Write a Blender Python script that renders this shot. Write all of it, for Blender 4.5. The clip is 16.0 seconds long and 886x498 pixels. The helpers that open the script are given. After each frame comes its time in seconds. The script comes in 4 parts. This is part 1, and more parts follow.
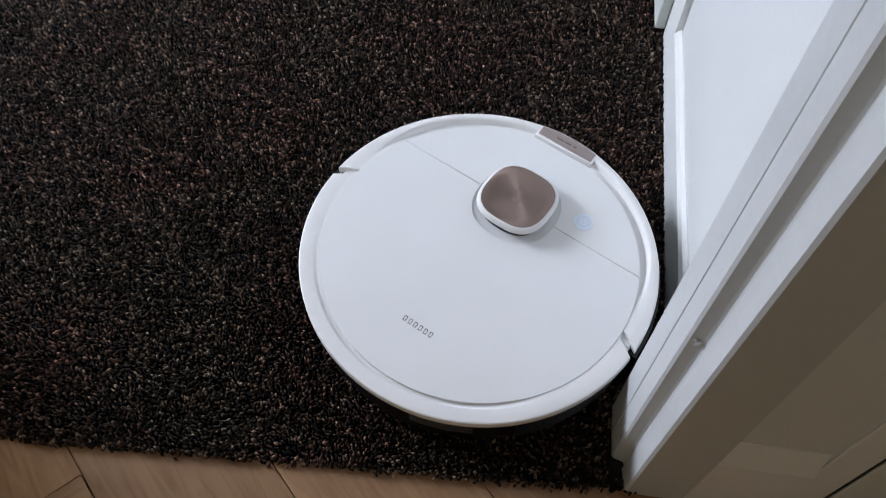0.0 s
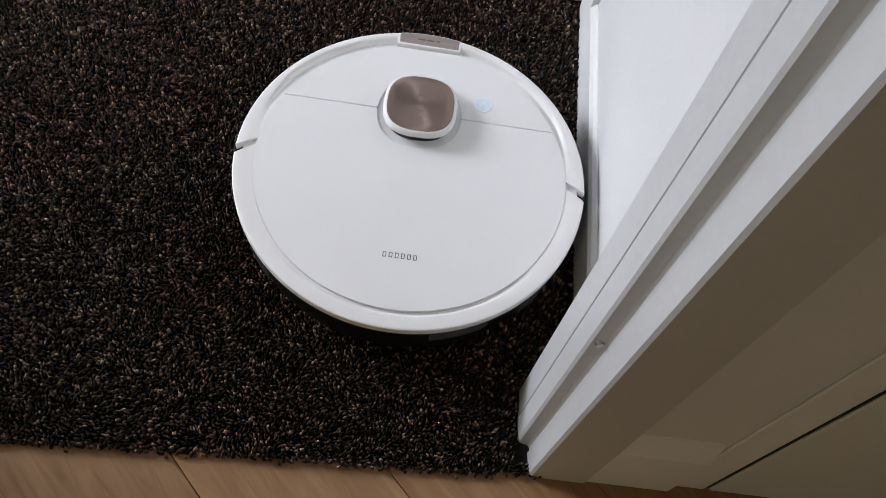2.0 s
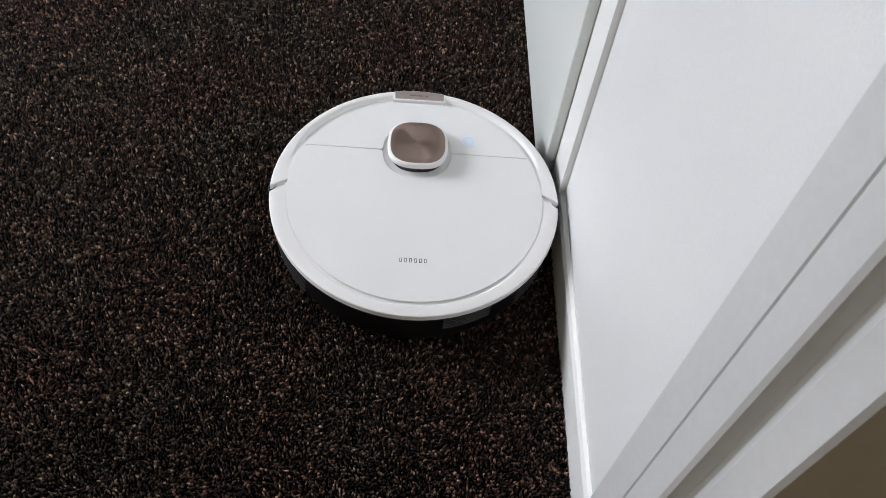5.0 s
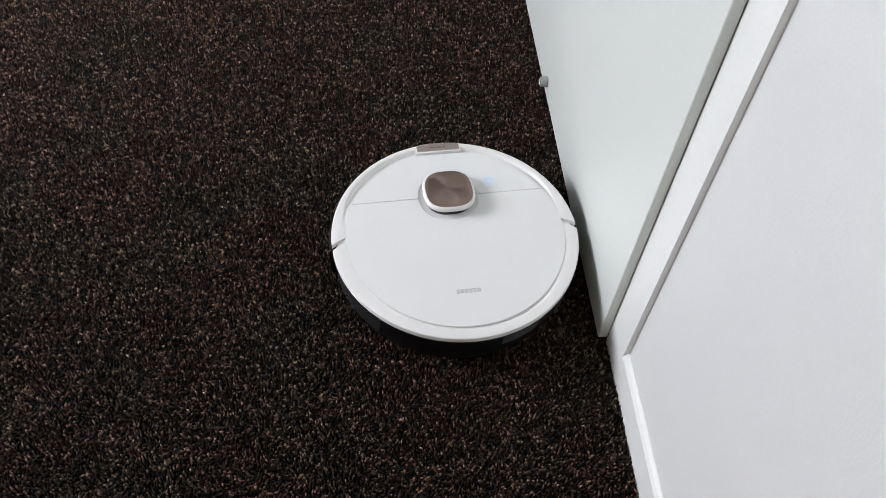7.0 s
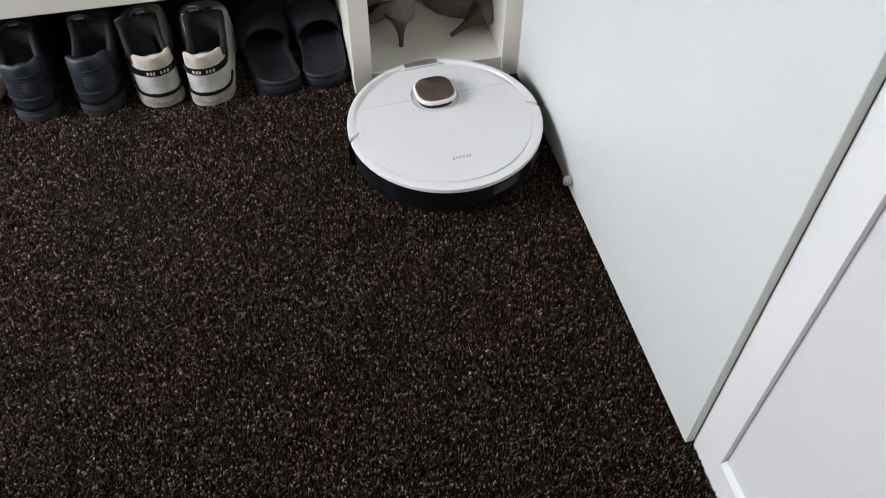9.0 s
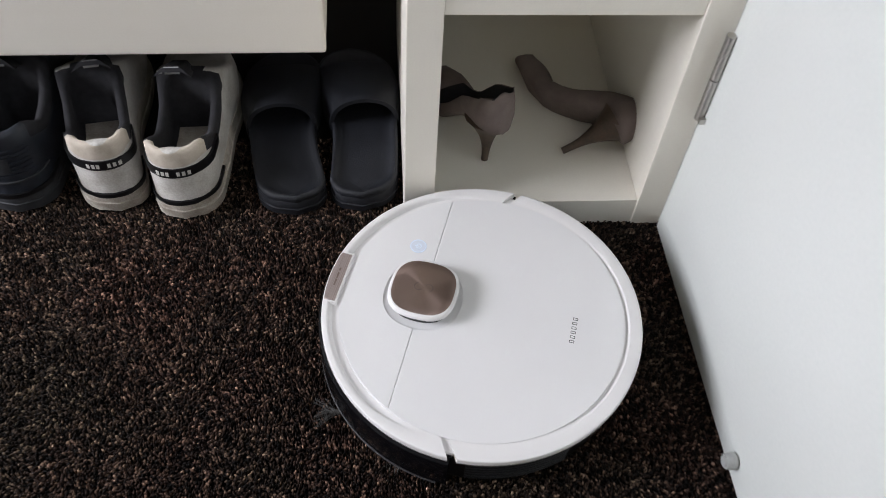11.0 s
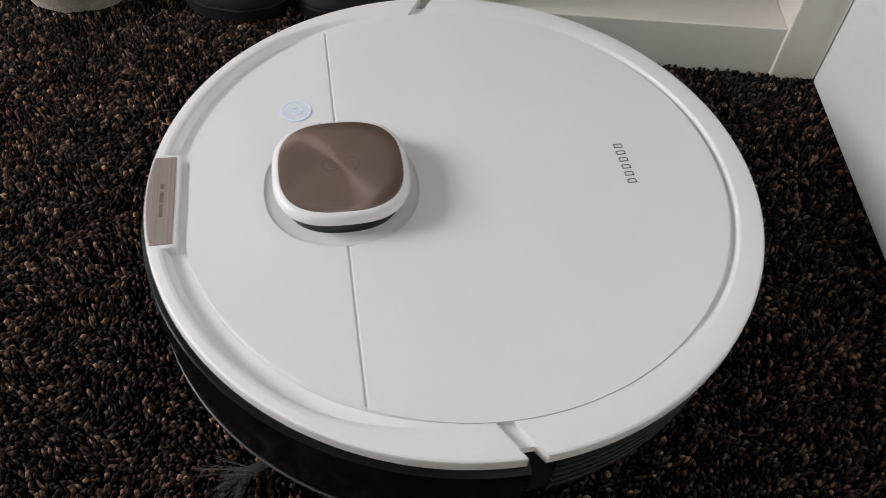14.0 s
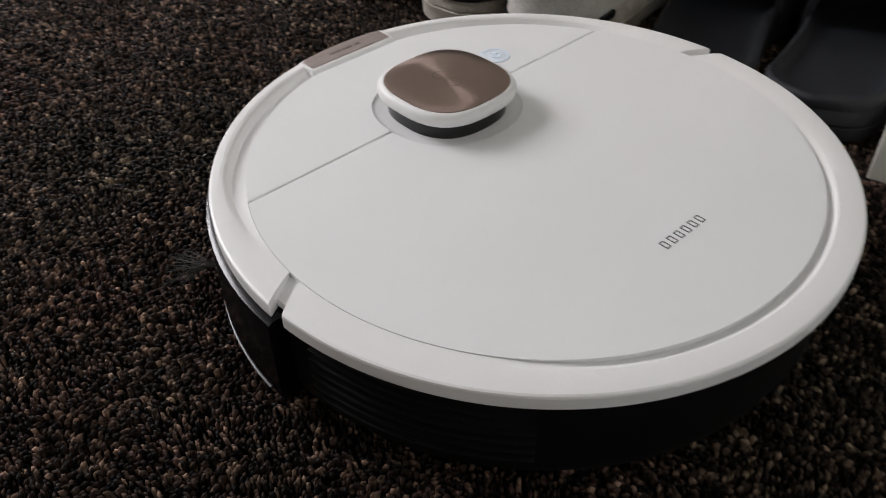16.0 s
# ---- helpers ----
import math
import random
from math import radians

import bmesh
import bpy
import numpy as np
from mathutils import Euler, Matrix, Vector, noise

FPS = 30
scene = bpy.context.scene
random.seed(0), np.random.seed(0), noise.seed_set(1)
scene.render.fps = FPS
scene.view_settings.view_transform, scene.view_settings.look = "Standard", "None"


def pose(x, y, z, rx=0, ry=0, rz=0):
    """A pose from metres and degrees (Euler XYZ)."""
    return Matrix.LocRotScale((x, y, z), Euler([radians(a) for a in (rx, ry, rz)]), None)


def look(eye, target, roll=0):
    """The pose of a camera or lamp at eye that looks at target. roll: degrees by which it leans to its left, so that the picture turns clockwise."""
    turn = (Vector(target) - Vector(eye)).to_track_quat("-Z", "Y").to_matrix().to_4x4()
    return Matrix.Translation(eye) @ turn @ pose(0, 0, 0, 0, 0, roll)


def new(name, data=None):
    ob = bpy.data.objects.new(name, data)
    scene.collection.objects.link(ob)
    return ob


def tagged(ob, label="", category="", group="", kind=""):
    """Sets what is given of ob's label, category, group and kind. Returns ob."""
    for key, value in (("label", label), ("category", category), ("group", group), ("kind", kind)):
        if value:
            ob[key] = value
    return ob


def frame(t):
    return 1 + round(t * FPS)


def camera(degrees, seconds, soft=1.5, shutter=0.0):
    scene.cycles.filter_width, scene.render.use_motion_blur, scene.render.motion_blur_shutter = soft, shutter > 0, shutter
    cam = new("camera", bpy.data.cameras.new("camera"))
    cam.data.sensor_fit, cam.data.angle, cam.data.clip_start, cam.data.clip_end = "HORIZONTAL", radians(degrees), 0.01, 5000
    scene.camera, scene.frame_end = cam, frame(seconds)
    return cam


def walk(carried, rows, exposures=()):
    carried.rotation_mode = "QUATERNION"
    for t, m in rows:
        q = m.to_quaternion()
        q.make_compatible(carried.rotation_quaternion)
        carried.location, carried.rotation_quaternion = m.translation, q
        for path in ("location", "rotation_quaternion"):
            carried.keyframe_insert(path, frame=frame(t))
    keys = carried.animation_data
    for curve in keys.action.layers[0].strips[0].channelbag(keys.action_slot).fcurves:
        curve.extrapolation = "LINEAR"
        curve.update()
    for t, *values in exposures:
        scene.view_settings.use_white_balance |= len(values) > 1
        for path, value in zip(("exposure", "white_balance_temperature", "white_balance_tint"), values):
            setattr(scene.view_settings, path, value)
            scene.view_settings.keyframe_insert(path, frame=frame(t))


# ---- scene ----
cam = camera(56.56, 16.0, soft=0.85, shutter=0.25)
walk(cam, [
    (0.0, pose(-0.1816, -0.8405, 0.7690, 31.386, -1.097, 7.702)),
    (0.5, pose(-0.1822, -0.8246, 0.7623, 28.791, -3.291, 5.977)),
    (1.0, pose(-0.1738, -0.8129, 0.7634, 28.344, -4.142, 5.409)),
    (1.5, pose(-0.1738, -0.8022, 0.7686, 27.853, -5.268, 5.421)),
    (2.0, pose(-0.1730, -0.7978, 0.7698, 27.814, -6.053, 5.445)),
    (2.5, pose(-0.1748, -0.7907, 0.7793, 27.814, -6.249, 4.795)),
    (3.0, pose(-0.1733, -0.7674, 0.7958, 28.560, -5.044, 4.151)),
    (3.5, pose(-0.1890, -0.7670, 0.8066, 33.074, -5.272, 1.406)),
    (4.0, pose(-0.1851, -0.7529, 0.8234, 33.591, -4.672, 0.963)),
    (4.5, pose(-0.1883, -0.7452, 0.8432, 34.060, -4.823, 0.895)),
    (4.7, pose(-0.1857, -0.7437, 0.8486, 34.917, -4.826, 1.068)),
    (6.8, pose(-0.3229, -0.5847, 0.9794, 36.907, -3.215, -4.262)),
    (7.0, pose(-0.3167, -0.5817, 1.0016, 36.867, -3.205, -3.824)),
    (7.5, pose(-0.3829, -0.5391, 1.0289, 36.401, -1.895, -3.506)),
    (8.0, pose(-0.4269, -0.4772, 1.0599, 36.491, -0.125, -6.603)),
    (8.5, pose(-0.4379, -0.4601, 1.0634, 37.879, 1.453, -10.080)),
    (9.0, pose(-0.4591, -0.4407, 1.0749, 39.569, -0.400, -12.714)),
    (9.2, pose(-0.4847, -0.4485, 1.0626, 40.893, -1.673, -12.691)),
    (11.3, pose(-0.3541, 0.2801, 0.7291, 35.317, -1.795, -2.258)),
    (11.5, pose(-0.3450, 0.3161, 0.6402, 34.195, -1.199, -0.951)),
    (12.0, pose(-0.3276, 0.3514, 0.4991, 32.689, -3.207, 2.478)),
    (12.5, pose(-0.3108, 0.3359, 0.4411, 36.937, -2.685, 3.265)),
    (13.0, pose(-0.3164, 0.3278, 0.4372, 37.900, -3.477, 3.556)),
    (13.3, pose(-0.3109, 0.3320, 0.4353, 37.567, -3.288, 3.177)),
    (13.5, pose(-0.3117, 0.3235, 0.4237, 38.590, -3.135, 1.987)),
    (14.0, pose(-0.3145, 0.3103, 0.4243, 38.656, -2.955, 1.534)),
    (14.5, pose(-0.3353, 0.2937, 0.4222, 39.157, -4.060, 3.793)),
    (15.0, pose(-0.3376, 0.2837, 0.4190, 40.828, -2.419, 13.122)),
    (15.5, pose(-0.3388, 0.2906, 0.3934, 42.856, -1.038, 21.362)),
    (16.0, pose(-0.3213, 0.3099, 0.3366, 49.299, 0.607, 33.769)),
], exposures=[(0.0, 0.2, 5600, 11), (1.5, 0.18, 5950, 12), (4.5, 0.15, 6100, 11), (7.0, 0.12, 6150, 11), (8.0, 0.22, 6150, 11), (8.5, 0.18, 6120, 11), (9.0, 0.10, 6080, 12), (11.5, 0.03, 6180, 14), (12.5, -0.13, 6280, 14), (13.3, -0.17, 6350, 14), (15.5, -0.40, 6420, 13), (16.0, -0.43, 6420, 13)])

# ---- light ----
world = bpy.data.worlds.new("world")
scene.world = world
world.use_nodes = True
wn = world.node_tree.nodes
sky = wn.new("ShaderNodeTexSky")
sky.sky_type = "NISHITA"
sky.sun_disc = False
sky.sun_elevation, sky.sun_rotation = radians(38), radians(-60)
wn["Background"].inputs[1].default_value = 0.12
world.node_tree.links.new(sky.outputs[0], wn["Background"].inputs[0])


def area_lamp(name, eye, target, sx, sy, watts, colour):
    lamp = bpy.data.lights.new(name, "AREA")
    lamp.shape, lamp.size, lamp.size_y, lamp.energy, lamp.color = "RECTANGLE", sx, sy, watts, colour
    ob = new(name, lamp)
    ob.matrix_world = look(eye, target)
    return ob


area_lamp("window_daylight", (-2.66, 0.52, 1.24), (-1.0, 0.45, 0.55), 1.0, 0.85, 61, (1.0, 0.985, 0.985))
# Unseen warm fill lamp, added to brighten the hall faces; no opening behind it.
area_lamp("hall_fill", (-0.95, -2.15, 0.95), (0.1, -0.6, 0.3), 0.7, 1.0, 4.0, (1.0, 0.84, 0.57))


# ---- materials ----
def material(name):
    m = bpy.data.materials.new(name)
    m.use_nodes = True
    nt = m.node_tree
    return m, nt.nodes, nt.links, nt.nodes["Principled BSDF"]


def surface(name, dark, light, rough=0.5, metal=0.0, scale=40.0, bump=0.05, fine=300.0, coat=0.0, spread=(0.35, 0.65), stretch=(1, 1, 1), spec=0.5):
    """A two-scale mottled surface with a fine bump, in object space."""
    m, n, l, b = material(name)
    tc = n.new("ShaderNodeTexCoord")
    mp = n.new("ShaderNodeMapping")
    mp.inputs["Scale"].default_value = stretch
    l.new(tc.outputs["Object"], mp.inputs[0])
    big = n.new("ShaderNodeTexNoise")
    big.inputs["Scale"].default_value, big.inputs["Detail"].default_value = scale, 4
    small = n.new("ShaderNodeTexNoise")
    small.inputs["Scale"].default_value, small.inputs["Detail"].default_value = fine, 3
    l.new(mp.outputs[0], big.inputs[0]), l.new(mp.outputs[0], small.inputs[0])
    mix = n.new("ShaderNodeMath")
    mix.operation = "MULTIPLY_ADD"
    mix.inputs[1].default_value = 0.35
    sub = n.new("ShaderNodeMath")
    sub.operation = "MULTIPLY"
    sub.inputs[1].default_value = 0.65
    l.new(small.outputs[0], mix.inputs[0]), l.new(big.outputs[0], sub.inputs[0]), l.new(sub.outputs[0], mix.inputs[2])
    ramp = n.new("ShaderNodeValToRGB")
    ramp.color_ramp.elements[0].position, ramp.color_ramp.elements[1].position = spread
    ramp.color_ramp.elements[0].color, ramp.color_ramp.elements[1].color = (*dark, 1), (*light, 1)
    l.new(mix.outputs[0], ramp.inputs[0]), l.new(ramp.outputs[0], b.inputs["Base Color"])
    bp = n.new("ShaderNodeBump")
    bp.inputs["Strength"].default_value, bp.inputs["Distance"].default_value = bump, 0.002
    l.new(small.outputs[0], bp.inputs["Height"]), l.new(bp.outputs[0], b.inputs["Normal"])
    rr = n.new("ShaderNodeMapRange")
    rr.inputs[3].default_value, rr.inputs[4].default_value = max(rough - 0.07, 0.02), min(rough + 0.07, 1)
    l.new(big.outputs[0], rr.inputs[0]), l.new(rr.outputs[0], b.inputs["Roughness"])
    b.inputs["Metallic"].default_value = metal
    b.inputs["Coat Weight"].default_value = coat
    b.inputs["Specular IOR Level"].default_value = spec
    return m


def brushed(name, dark, light, centre, ring=True):
    """Spun metal: fine rings round a point, or straight lines, with an anisotropic gloss."""
    m, n, l, b = material(name)
    tc = n.new("ShaderNodeTexCoord")
    mp = n.new("ShaderNodeMapping")
    mp.inputs["Location"].default_value = (-centre[0], -centre[1], 0)
    l.new(tc.outputs["Object"], mp.inputs[0])
    if ring:
        ln = n.new("ShaderNodeVectorMath")
        ln.operation = "LENGTH"
        l.new(mp.outputs[0], ln.inputs[0])
        src = ln.outputs["Value"]
    else:
        sep = n.new("ShaderNodeSeparateXYZ")
        l.new(mp.outputs[0], sep.inputs[0])
        src = sep.outputs[1]
    nz = n.new("ShaderNodeTexNoise")
    nz.noise_dimensions = "1D"
    nz.inputs["Scale"].default_value, nz.inputs["Detail"].default_value = (1800, 2) if ring else (900, 2)
    l.new(src, nz.inputs["W"])
    ramp = n.new("ShaderNodeValToRGB")
    ramp.color_ramp.elements[0].color, ramp.color_ramp.elements[1].color = (*dark, 1), (*light, 1)
    ramp.color_ramp.elements[0].position, ramp.color_ramp.elements[1].position = 0.3, 0.7
    l.new(nz.outputs[0], ramp.inputs[0]), l.new(ramp.outputs[0], b.inputs["Base Color"])
    b.inputs["Metallic"].default_value, b.inputs["Roughness"].default_value = 0.9, 0.32
    if not ring:
        b.inputs["Metallic"].default_value, b.inputs["Roughness"].default_value = 0.55, 0.42
    if ring:
        tg = n.new("ShaderNodeTangent")
        tg.direction_type, tg.axis = "RADIAL", "Z"
        l.new(tg.outputs[0], b.inputs["Tangent"])
        b.inputs["Anisotropic"].default_value = 0.92
    return m


WALL = surface("wall_paint", (0.63, 0.645, 0.65), (0.69, 0.70, 0.70), 0.6, scale=2.5, bump=0.10, fine=420)
PAINT = surface("white_gloss_paint", (0.74, 0.76, 0.75), (0.80, 0.81, 0.80), 0.42, scale=3, bump=0.03, fine=160)
# Base colour of the near door frame, greyer than wall and other trim.
FRAME = surface("frame_greyed", (0.49, 0.50, 0.505), (0.54, 0.555, 0.555), 0.42, scale=3, bump=0.03, fine=160)
LEAF = surface("door_paint", (0.63, 0.67, 0.645), (0.69, 0.72, 0.695), 0.38, scale=2.2, bump=0.03, fine=220)
# Dark taupe for unseen walls, picked to keep bounce light off the shadows.
DULL = surface("taupe_fill_cut", (0.14, 0.13, 0.12), (0.18, 0.17, 0.155), 0.7, scale=2.5, bump=0.10, fine=420)
# Cream for unseen hall walls, picked to throw warm bounce into the hall.
CREAM = surface("cream_warm_bounce", (0.55, 0.43, 0.26), (0.62, 0.49, 0.31), 0.7, scale=2.5, bump=0.10, fine=420)
# Unseen ceiling, greyed well below white so less light bounces down.
CEIL = surface("ceiling_fill_cut", (0.32, 0.32, 0.31), (0.37, 0.37, 0.36), 0.9, scale=3, bump=0.1)
# White boards, tinted cream for the warm bounce light inside the rack.
BOARD = surface("cream_tinted_melamine", (0.80, 0.77, 0.685), (0.85, 0.82, 0.735), 0.42, scale=3, bump=0.02, fine=500)
SHELL = surface("white_plastic", (0.79, 0.79, 0.79), (0.82, 0.82, 0.82), 0.52, scale=8, bump=0.015, fine=1500)
RIM = surface("rim_plastic", (0.81, 0.80, 0.795), (0.84, 0.83, 0.825), 0.42, scale=8, bump=0.01, fine=1500)
BLACK = surface("black_plastic", (0.004, 0.004, 0.005), (0.008, 0.008, 0.009), 0.38, scale=20, bump=0.03, fine=1200, spec=0.35)
GLOSS = surface("black_gloss_plastic", (0.003, 0.003, 0.004), (0.005, 0.005, 0.006), 0.2, scale=9, bump=0.004, spec=0.3)
LIP = surface("dark_shiny_lip", (0.03, 0.03, 0.032), (0.05, 0.05, 0.053), 0.4, scale=9, bump=0.004)
SMOKE = surface("smoked_tower_band", (0.006, 0.006, 0.007), (0.011, 0.011, 0.012), 0.22, scale=9, bump=0.01)
PRINT = surface("grey_print", (0.07, 0.07, 0.072), (0.10, 0.10, 0.102), 0.5, scale=60, bump=0.01)
FAINT = surface("pale_print", (0.30, 0.30, 0.30), (0.36, 0.36, 0.36), 0.5, scale=60, bump=0.01)
DIMPRINT = surface("dim_grey_print", (0.05, 0.05, 0.053), (0.085, 0.085, 0.09), 0.5, scale=60, bump=0.01)
CAP = brushed("bronze_spun_metal", (0.27, 0.195, 0.165), (0.31, 0.23, 0.20), (0, 0), True)
BAR = brushed("bronze_brushed_metal", (0.30, 0.245, 0.23), (0.46, 0.39, 0.37), (0, 0), False)
ETCH = surface("etched_bronze", (0.19, 0.14, 0.122), (0.24, 0.18, 0.16), 0.5, metal=0.6, scale=60, bump=0.02)
STEEL = surface("hinge_steel", (0.42, 0.40, 0.37), (0.55, 0.53, 0.50), 0.3, metal=1.0, scale=30, bump=0.03)
RUBBER = surface("grey_rubber", (0.32, 0.33, 0.32), (0.42, 0.43, 0.42), 0.6, scale=60, bump=0.05)
BRISTLE = surface("grey_bristle", (0.05, 0.05, 0.049), (0.105, 0.104, 0.10), 0.5, scale=200, bump=0.02)
NAVY = surface("navy_leather", (0.006, 0.0085, 0.014), (0.018, 0.023, 0.034), 0.5, scale=60, bump=0.25, fine=700)
NAVYSOLE = surface("dark_sole_rubber", (0.020, 0.022, 0.026), (0.038, 0.040, 0.044), 0.65, scale=70, bump=0.2, fine=500)
WLEATHER = surface("worn_white_leather", (0.42, 0.40, 0.36), (0.68, 0.67, 0.64), 0.5, scale=26, bump=0.2, fine=420)
BEIGE = surface("beige_suede", (0.44, 0.385, 0.31), (0.62, 0.56, 0.48), 0.85, scale=50, bump=0.25, fine=900)
WSOLE = surface("worn_white_sole", (0.27, 0.235, 0.19), (0.52, 0.485, 0.43), 0.6, scale=40, bump=0.15, fine=500)
LINING = surface("black_lining", (0.008, 0.008, 0.010), (0.020, 0.020, 0.024), 0.9, scale=120, bump=0.3, fine=1200)
INSOLE = surface("grey_insole", (0.035, 0.045, 0.052), (0.06, 0.072, 0.08), 0.9, scale=60, bump=0.3, fine=1200)
SLIDE = surface("black_foam_rubber", (0.0045, 0.0055, 0.009), (0.010, 0.012, 0.018), 0.62, scale=50, bump=0.3, fine=800)
TAUPE = surface("taupe_suede", (0.13, 0.10, 0.09), (0.20, 0.16, 0.145), 0.8, scale=45, bump=0.25, fine=1000)
NUDE = surface("nude_leather", (0.52, 0.36, 0.28), (0.62, 0.45, 0.36), 0.4, scale=20, bump=0.06, fine=700)
STACK = surface("dark_heel_wrap", (0.05, 0.034, 0.022), (0.10, 0.066, 0.044), 0.5, scale=40, bump=0.08)
BACKING = surface("carpet_backing", (0.004, 0.003, 0.003), (0.010, 0.008, 0.007), 0.95, scale=400, bump=0.6, fine=900)


def carpet_material():
    """Loop pile: each loop has its own brown, grey or beige yarn colour."""
    m, n, l, b = material("carpet_yarn")
    geo = n.new("ShaderNodeNewGeometry")
    ramp = n.new("ShaderNodeValToRGB")
    els = ramp.color_ramp.elements
    els[0].position, els[0].color = 0.0, (0.0050, 0.0034, 0.0030, 1)
    els[1].position, els[1].color = 1.0, (0.215, 0.148, 0.106, 1)
    for at, c in ((0.3, (0.0115, 0.0072, 0.0056)), (0.55, (0.0300, 0.0190, 0.0148)), (0.78, (0.068, 0.0443, 0.0332)), (0.92, (0.122, 0.0820, 0.0605))):
        e = els.new(at)
        e.color = (*c, 1)
    l.new(geo.outputs["Random Per Island"], ramp.inputs[0])
    tc = n.new("ShaderNodeTexCoord")
    big = n.new("ShaderNodeTexNoise")
    big.inputs["Scale"].default_value, big.inputs["Detail"].default_value = 9, 5
    l.new(tc.outputs["Object"], big.inputs[0])
    mr = n.new("ShaderNodeMapRange")
    mr.inputs[1].default_value, mr.inputs[2].default_value, mr.inputs[3].default_value, mr.inputs[4].default_value = 0.3, 0.7, 0.82, 1.18
    l.new(big.outputs[0], mr.inputs[0])
    mul = n.new("ShaderNodeVectorMath")
    mul.operation = "SCALE"
    l.new(ramp.outputs[0], mul.inputs[0]), l.new(mr.outputs[0], mul.inputs["Scale"])
    # the colour drifts slowly between a redder and an olive brown
    drift = n.new("ShaderNodeTexNoise")
    drift.inputs["Scale"].default_value, drift.inputs["Detail"].default_value = 5.5, 3
    l.new(tc.outputs["Object"], drift.inputs[0])
    tint = n.new("ShaderNodeValToRGB")
    tint.color_ramp.elements[0].position, tint.color_ramp.elements[1].position = 0.38, 0.62
    tint.color_ramp.elements[0].color, tint.color_ramp.elements[1].color = (1.10, 0.95, 0.95, 1), (0.93, 1.03, 0.98, 1)
    l.new(drift.outputs[0], tint.inputs[0])
    # clumps of two or three loops share a lighter or darker tone
    tuft = n.new("ShaderNodeTexNoise")
    tuft.inputs["Scale"].default_value, tuft.inputs["Detail"].default_value = 130, 1
    l.new(tc.outputs["Object"], tuft.inputs[0])
    clump_tone = n.new("ShaderNodeMapRange")
    clump_tone.inputs[1].default_value, clump_tone.inputs[2].default_value, clump_tone.inputs[3].default_value, clump_tone.inputs[4].default_value = 0.36, 0.64, 0.12, 2.1
    l.new(tuft.outputs[0], clump_tone.inputs[0])
    yarn = n.new("ShaderNodeVectorMath")
    yarn.operation = "SCALE"
    l.new(mul.outputs[0], yarn.inputs[0]), l.new(clump_tone.outputs[0], yarn.inputs["Scale"])
    dye = n.new("ShaderNodeVectorMath")
    dye.operation = "MULTIPLY"
    l.new(yarn.outputs[0], dye.inputs[0]), l.new(tint.outputs[0], dye.inputs[1])
    l.new(dye.outputs[0], b.inputs["Base Color"])
    b.inputs["Roughness"].default_value = 0.6
    b.inputs["Specular IOR Level"].default_value = 0.15
    return m


CARPET = carpet_material()


def wood_material():
    """Oak laminate: grain along each plank, tone by plank."""
    m, n, l, b = material("oak_laminate")
    tc = n.new("ShaderNodeTexCoord")
    info = n.new("ShaderNodeObjectInfo")
    add = n.new("ShaderNodeVectorMath")
    add.operation = "ADD"
    comb = n.new("ShaderNodeCombineXYZ")
    sc = n.new("ShaderNodeMath")
    sc.operation = "MULTIPLY"
    sc.inputs[1].default_value = 40
    l.new(info.outputs["Random"], sc.inputs[0]), l.new(sc.outputs[0], comb.inputs[1])
    l.new(tc.outputs["Object"], add.inputs[0]), l.new(comb.outputs[0], add.inputs[1])
    mp = n.new("ShaderNodeMapping")
    mp.inputs["Scale"].default_value = (3.0, 22, 10)
    l.new(add.outputs[0], mp.inputs[0])
    g = n.new("ShaderNodeTexNoise")
    g.inputs["Scale"].default_value, g.inputs["Detail"].default_value, g.inputs["Distortion"].default_value = 3.0, 9, 1.4
    l.new(mp.outputs[0], g.inputs[0])
    ramp = n.new("ShaderNodeValToRGB")
    ramp.color_ramp.elements[0].position, ramp.color_ramp.elements[1].position = 0.3, 0.75
    ramp.color_ramp.elements[0].color, ramp.color_ramp.elements[1].color = (0.25, 0.128, 0.054, 1), (0.42, 0.248, 0.122, 1)
    l.new(g.outputs[0], ramp.inputs[0])
    tone = n.new("ShaderNodeMapRange")
    tone.inputs[3].default_value, tone.inputs[4].default_value = 0.85, 1.1
    l.new(info.outputs["Random"], tone.inputs[0])
    mul = n.new("ShaderNodeVectorMath")
    mul.operation = "SCALE"
    l.new(ramp.outputs[0], mul.inputs[0]), l.new(tone.outputs[0], mul.inputs["Scale"])
    l.new(mul.outputs[0], b.inputs["Base Color"])
    bp = n.new("ShaderNodeBump")
    bp.inputs["Strength"].default_value, bp.inputs["Distance"].default_value = 0.15, 0.001
    l.new(g.outputs[0], bp.inputs["Height"]), l.new(bp.outputs[0], b.inputs["Normal"])
    b.inputs["Roughness"].default_value = 0.45
    return m


WOOD = wood_material()


def glow_material(name, colour, strength):
    m, n, l, b = material(name)
    b.inputs["Base Color"].default_value = (0.71, 0.76, 0.83, 1)
    b.inputs["Roughness"].default_value = 0.35
    b.inputs["Emission Color"].default_value = (*colour, 1)
    b.inputs["Emission Strength"].default_value = strength
    return m


LED = glow_material("power_led", (0.50, 0.74, 1.0), 0.18)
HALO = glow_material("button_backlight", (0.50, 0.72, 1.0), 0.02)


def glass_material():
    m, n, l, b = material("window_glass")
    b.inputs["Transmission Weight"].default_value = 1.0
    b.inputs["Roughness"].default_value, b.inputs["IOR"].default_value = 0.02, 1.45
    return m


GLASS = glass_material()


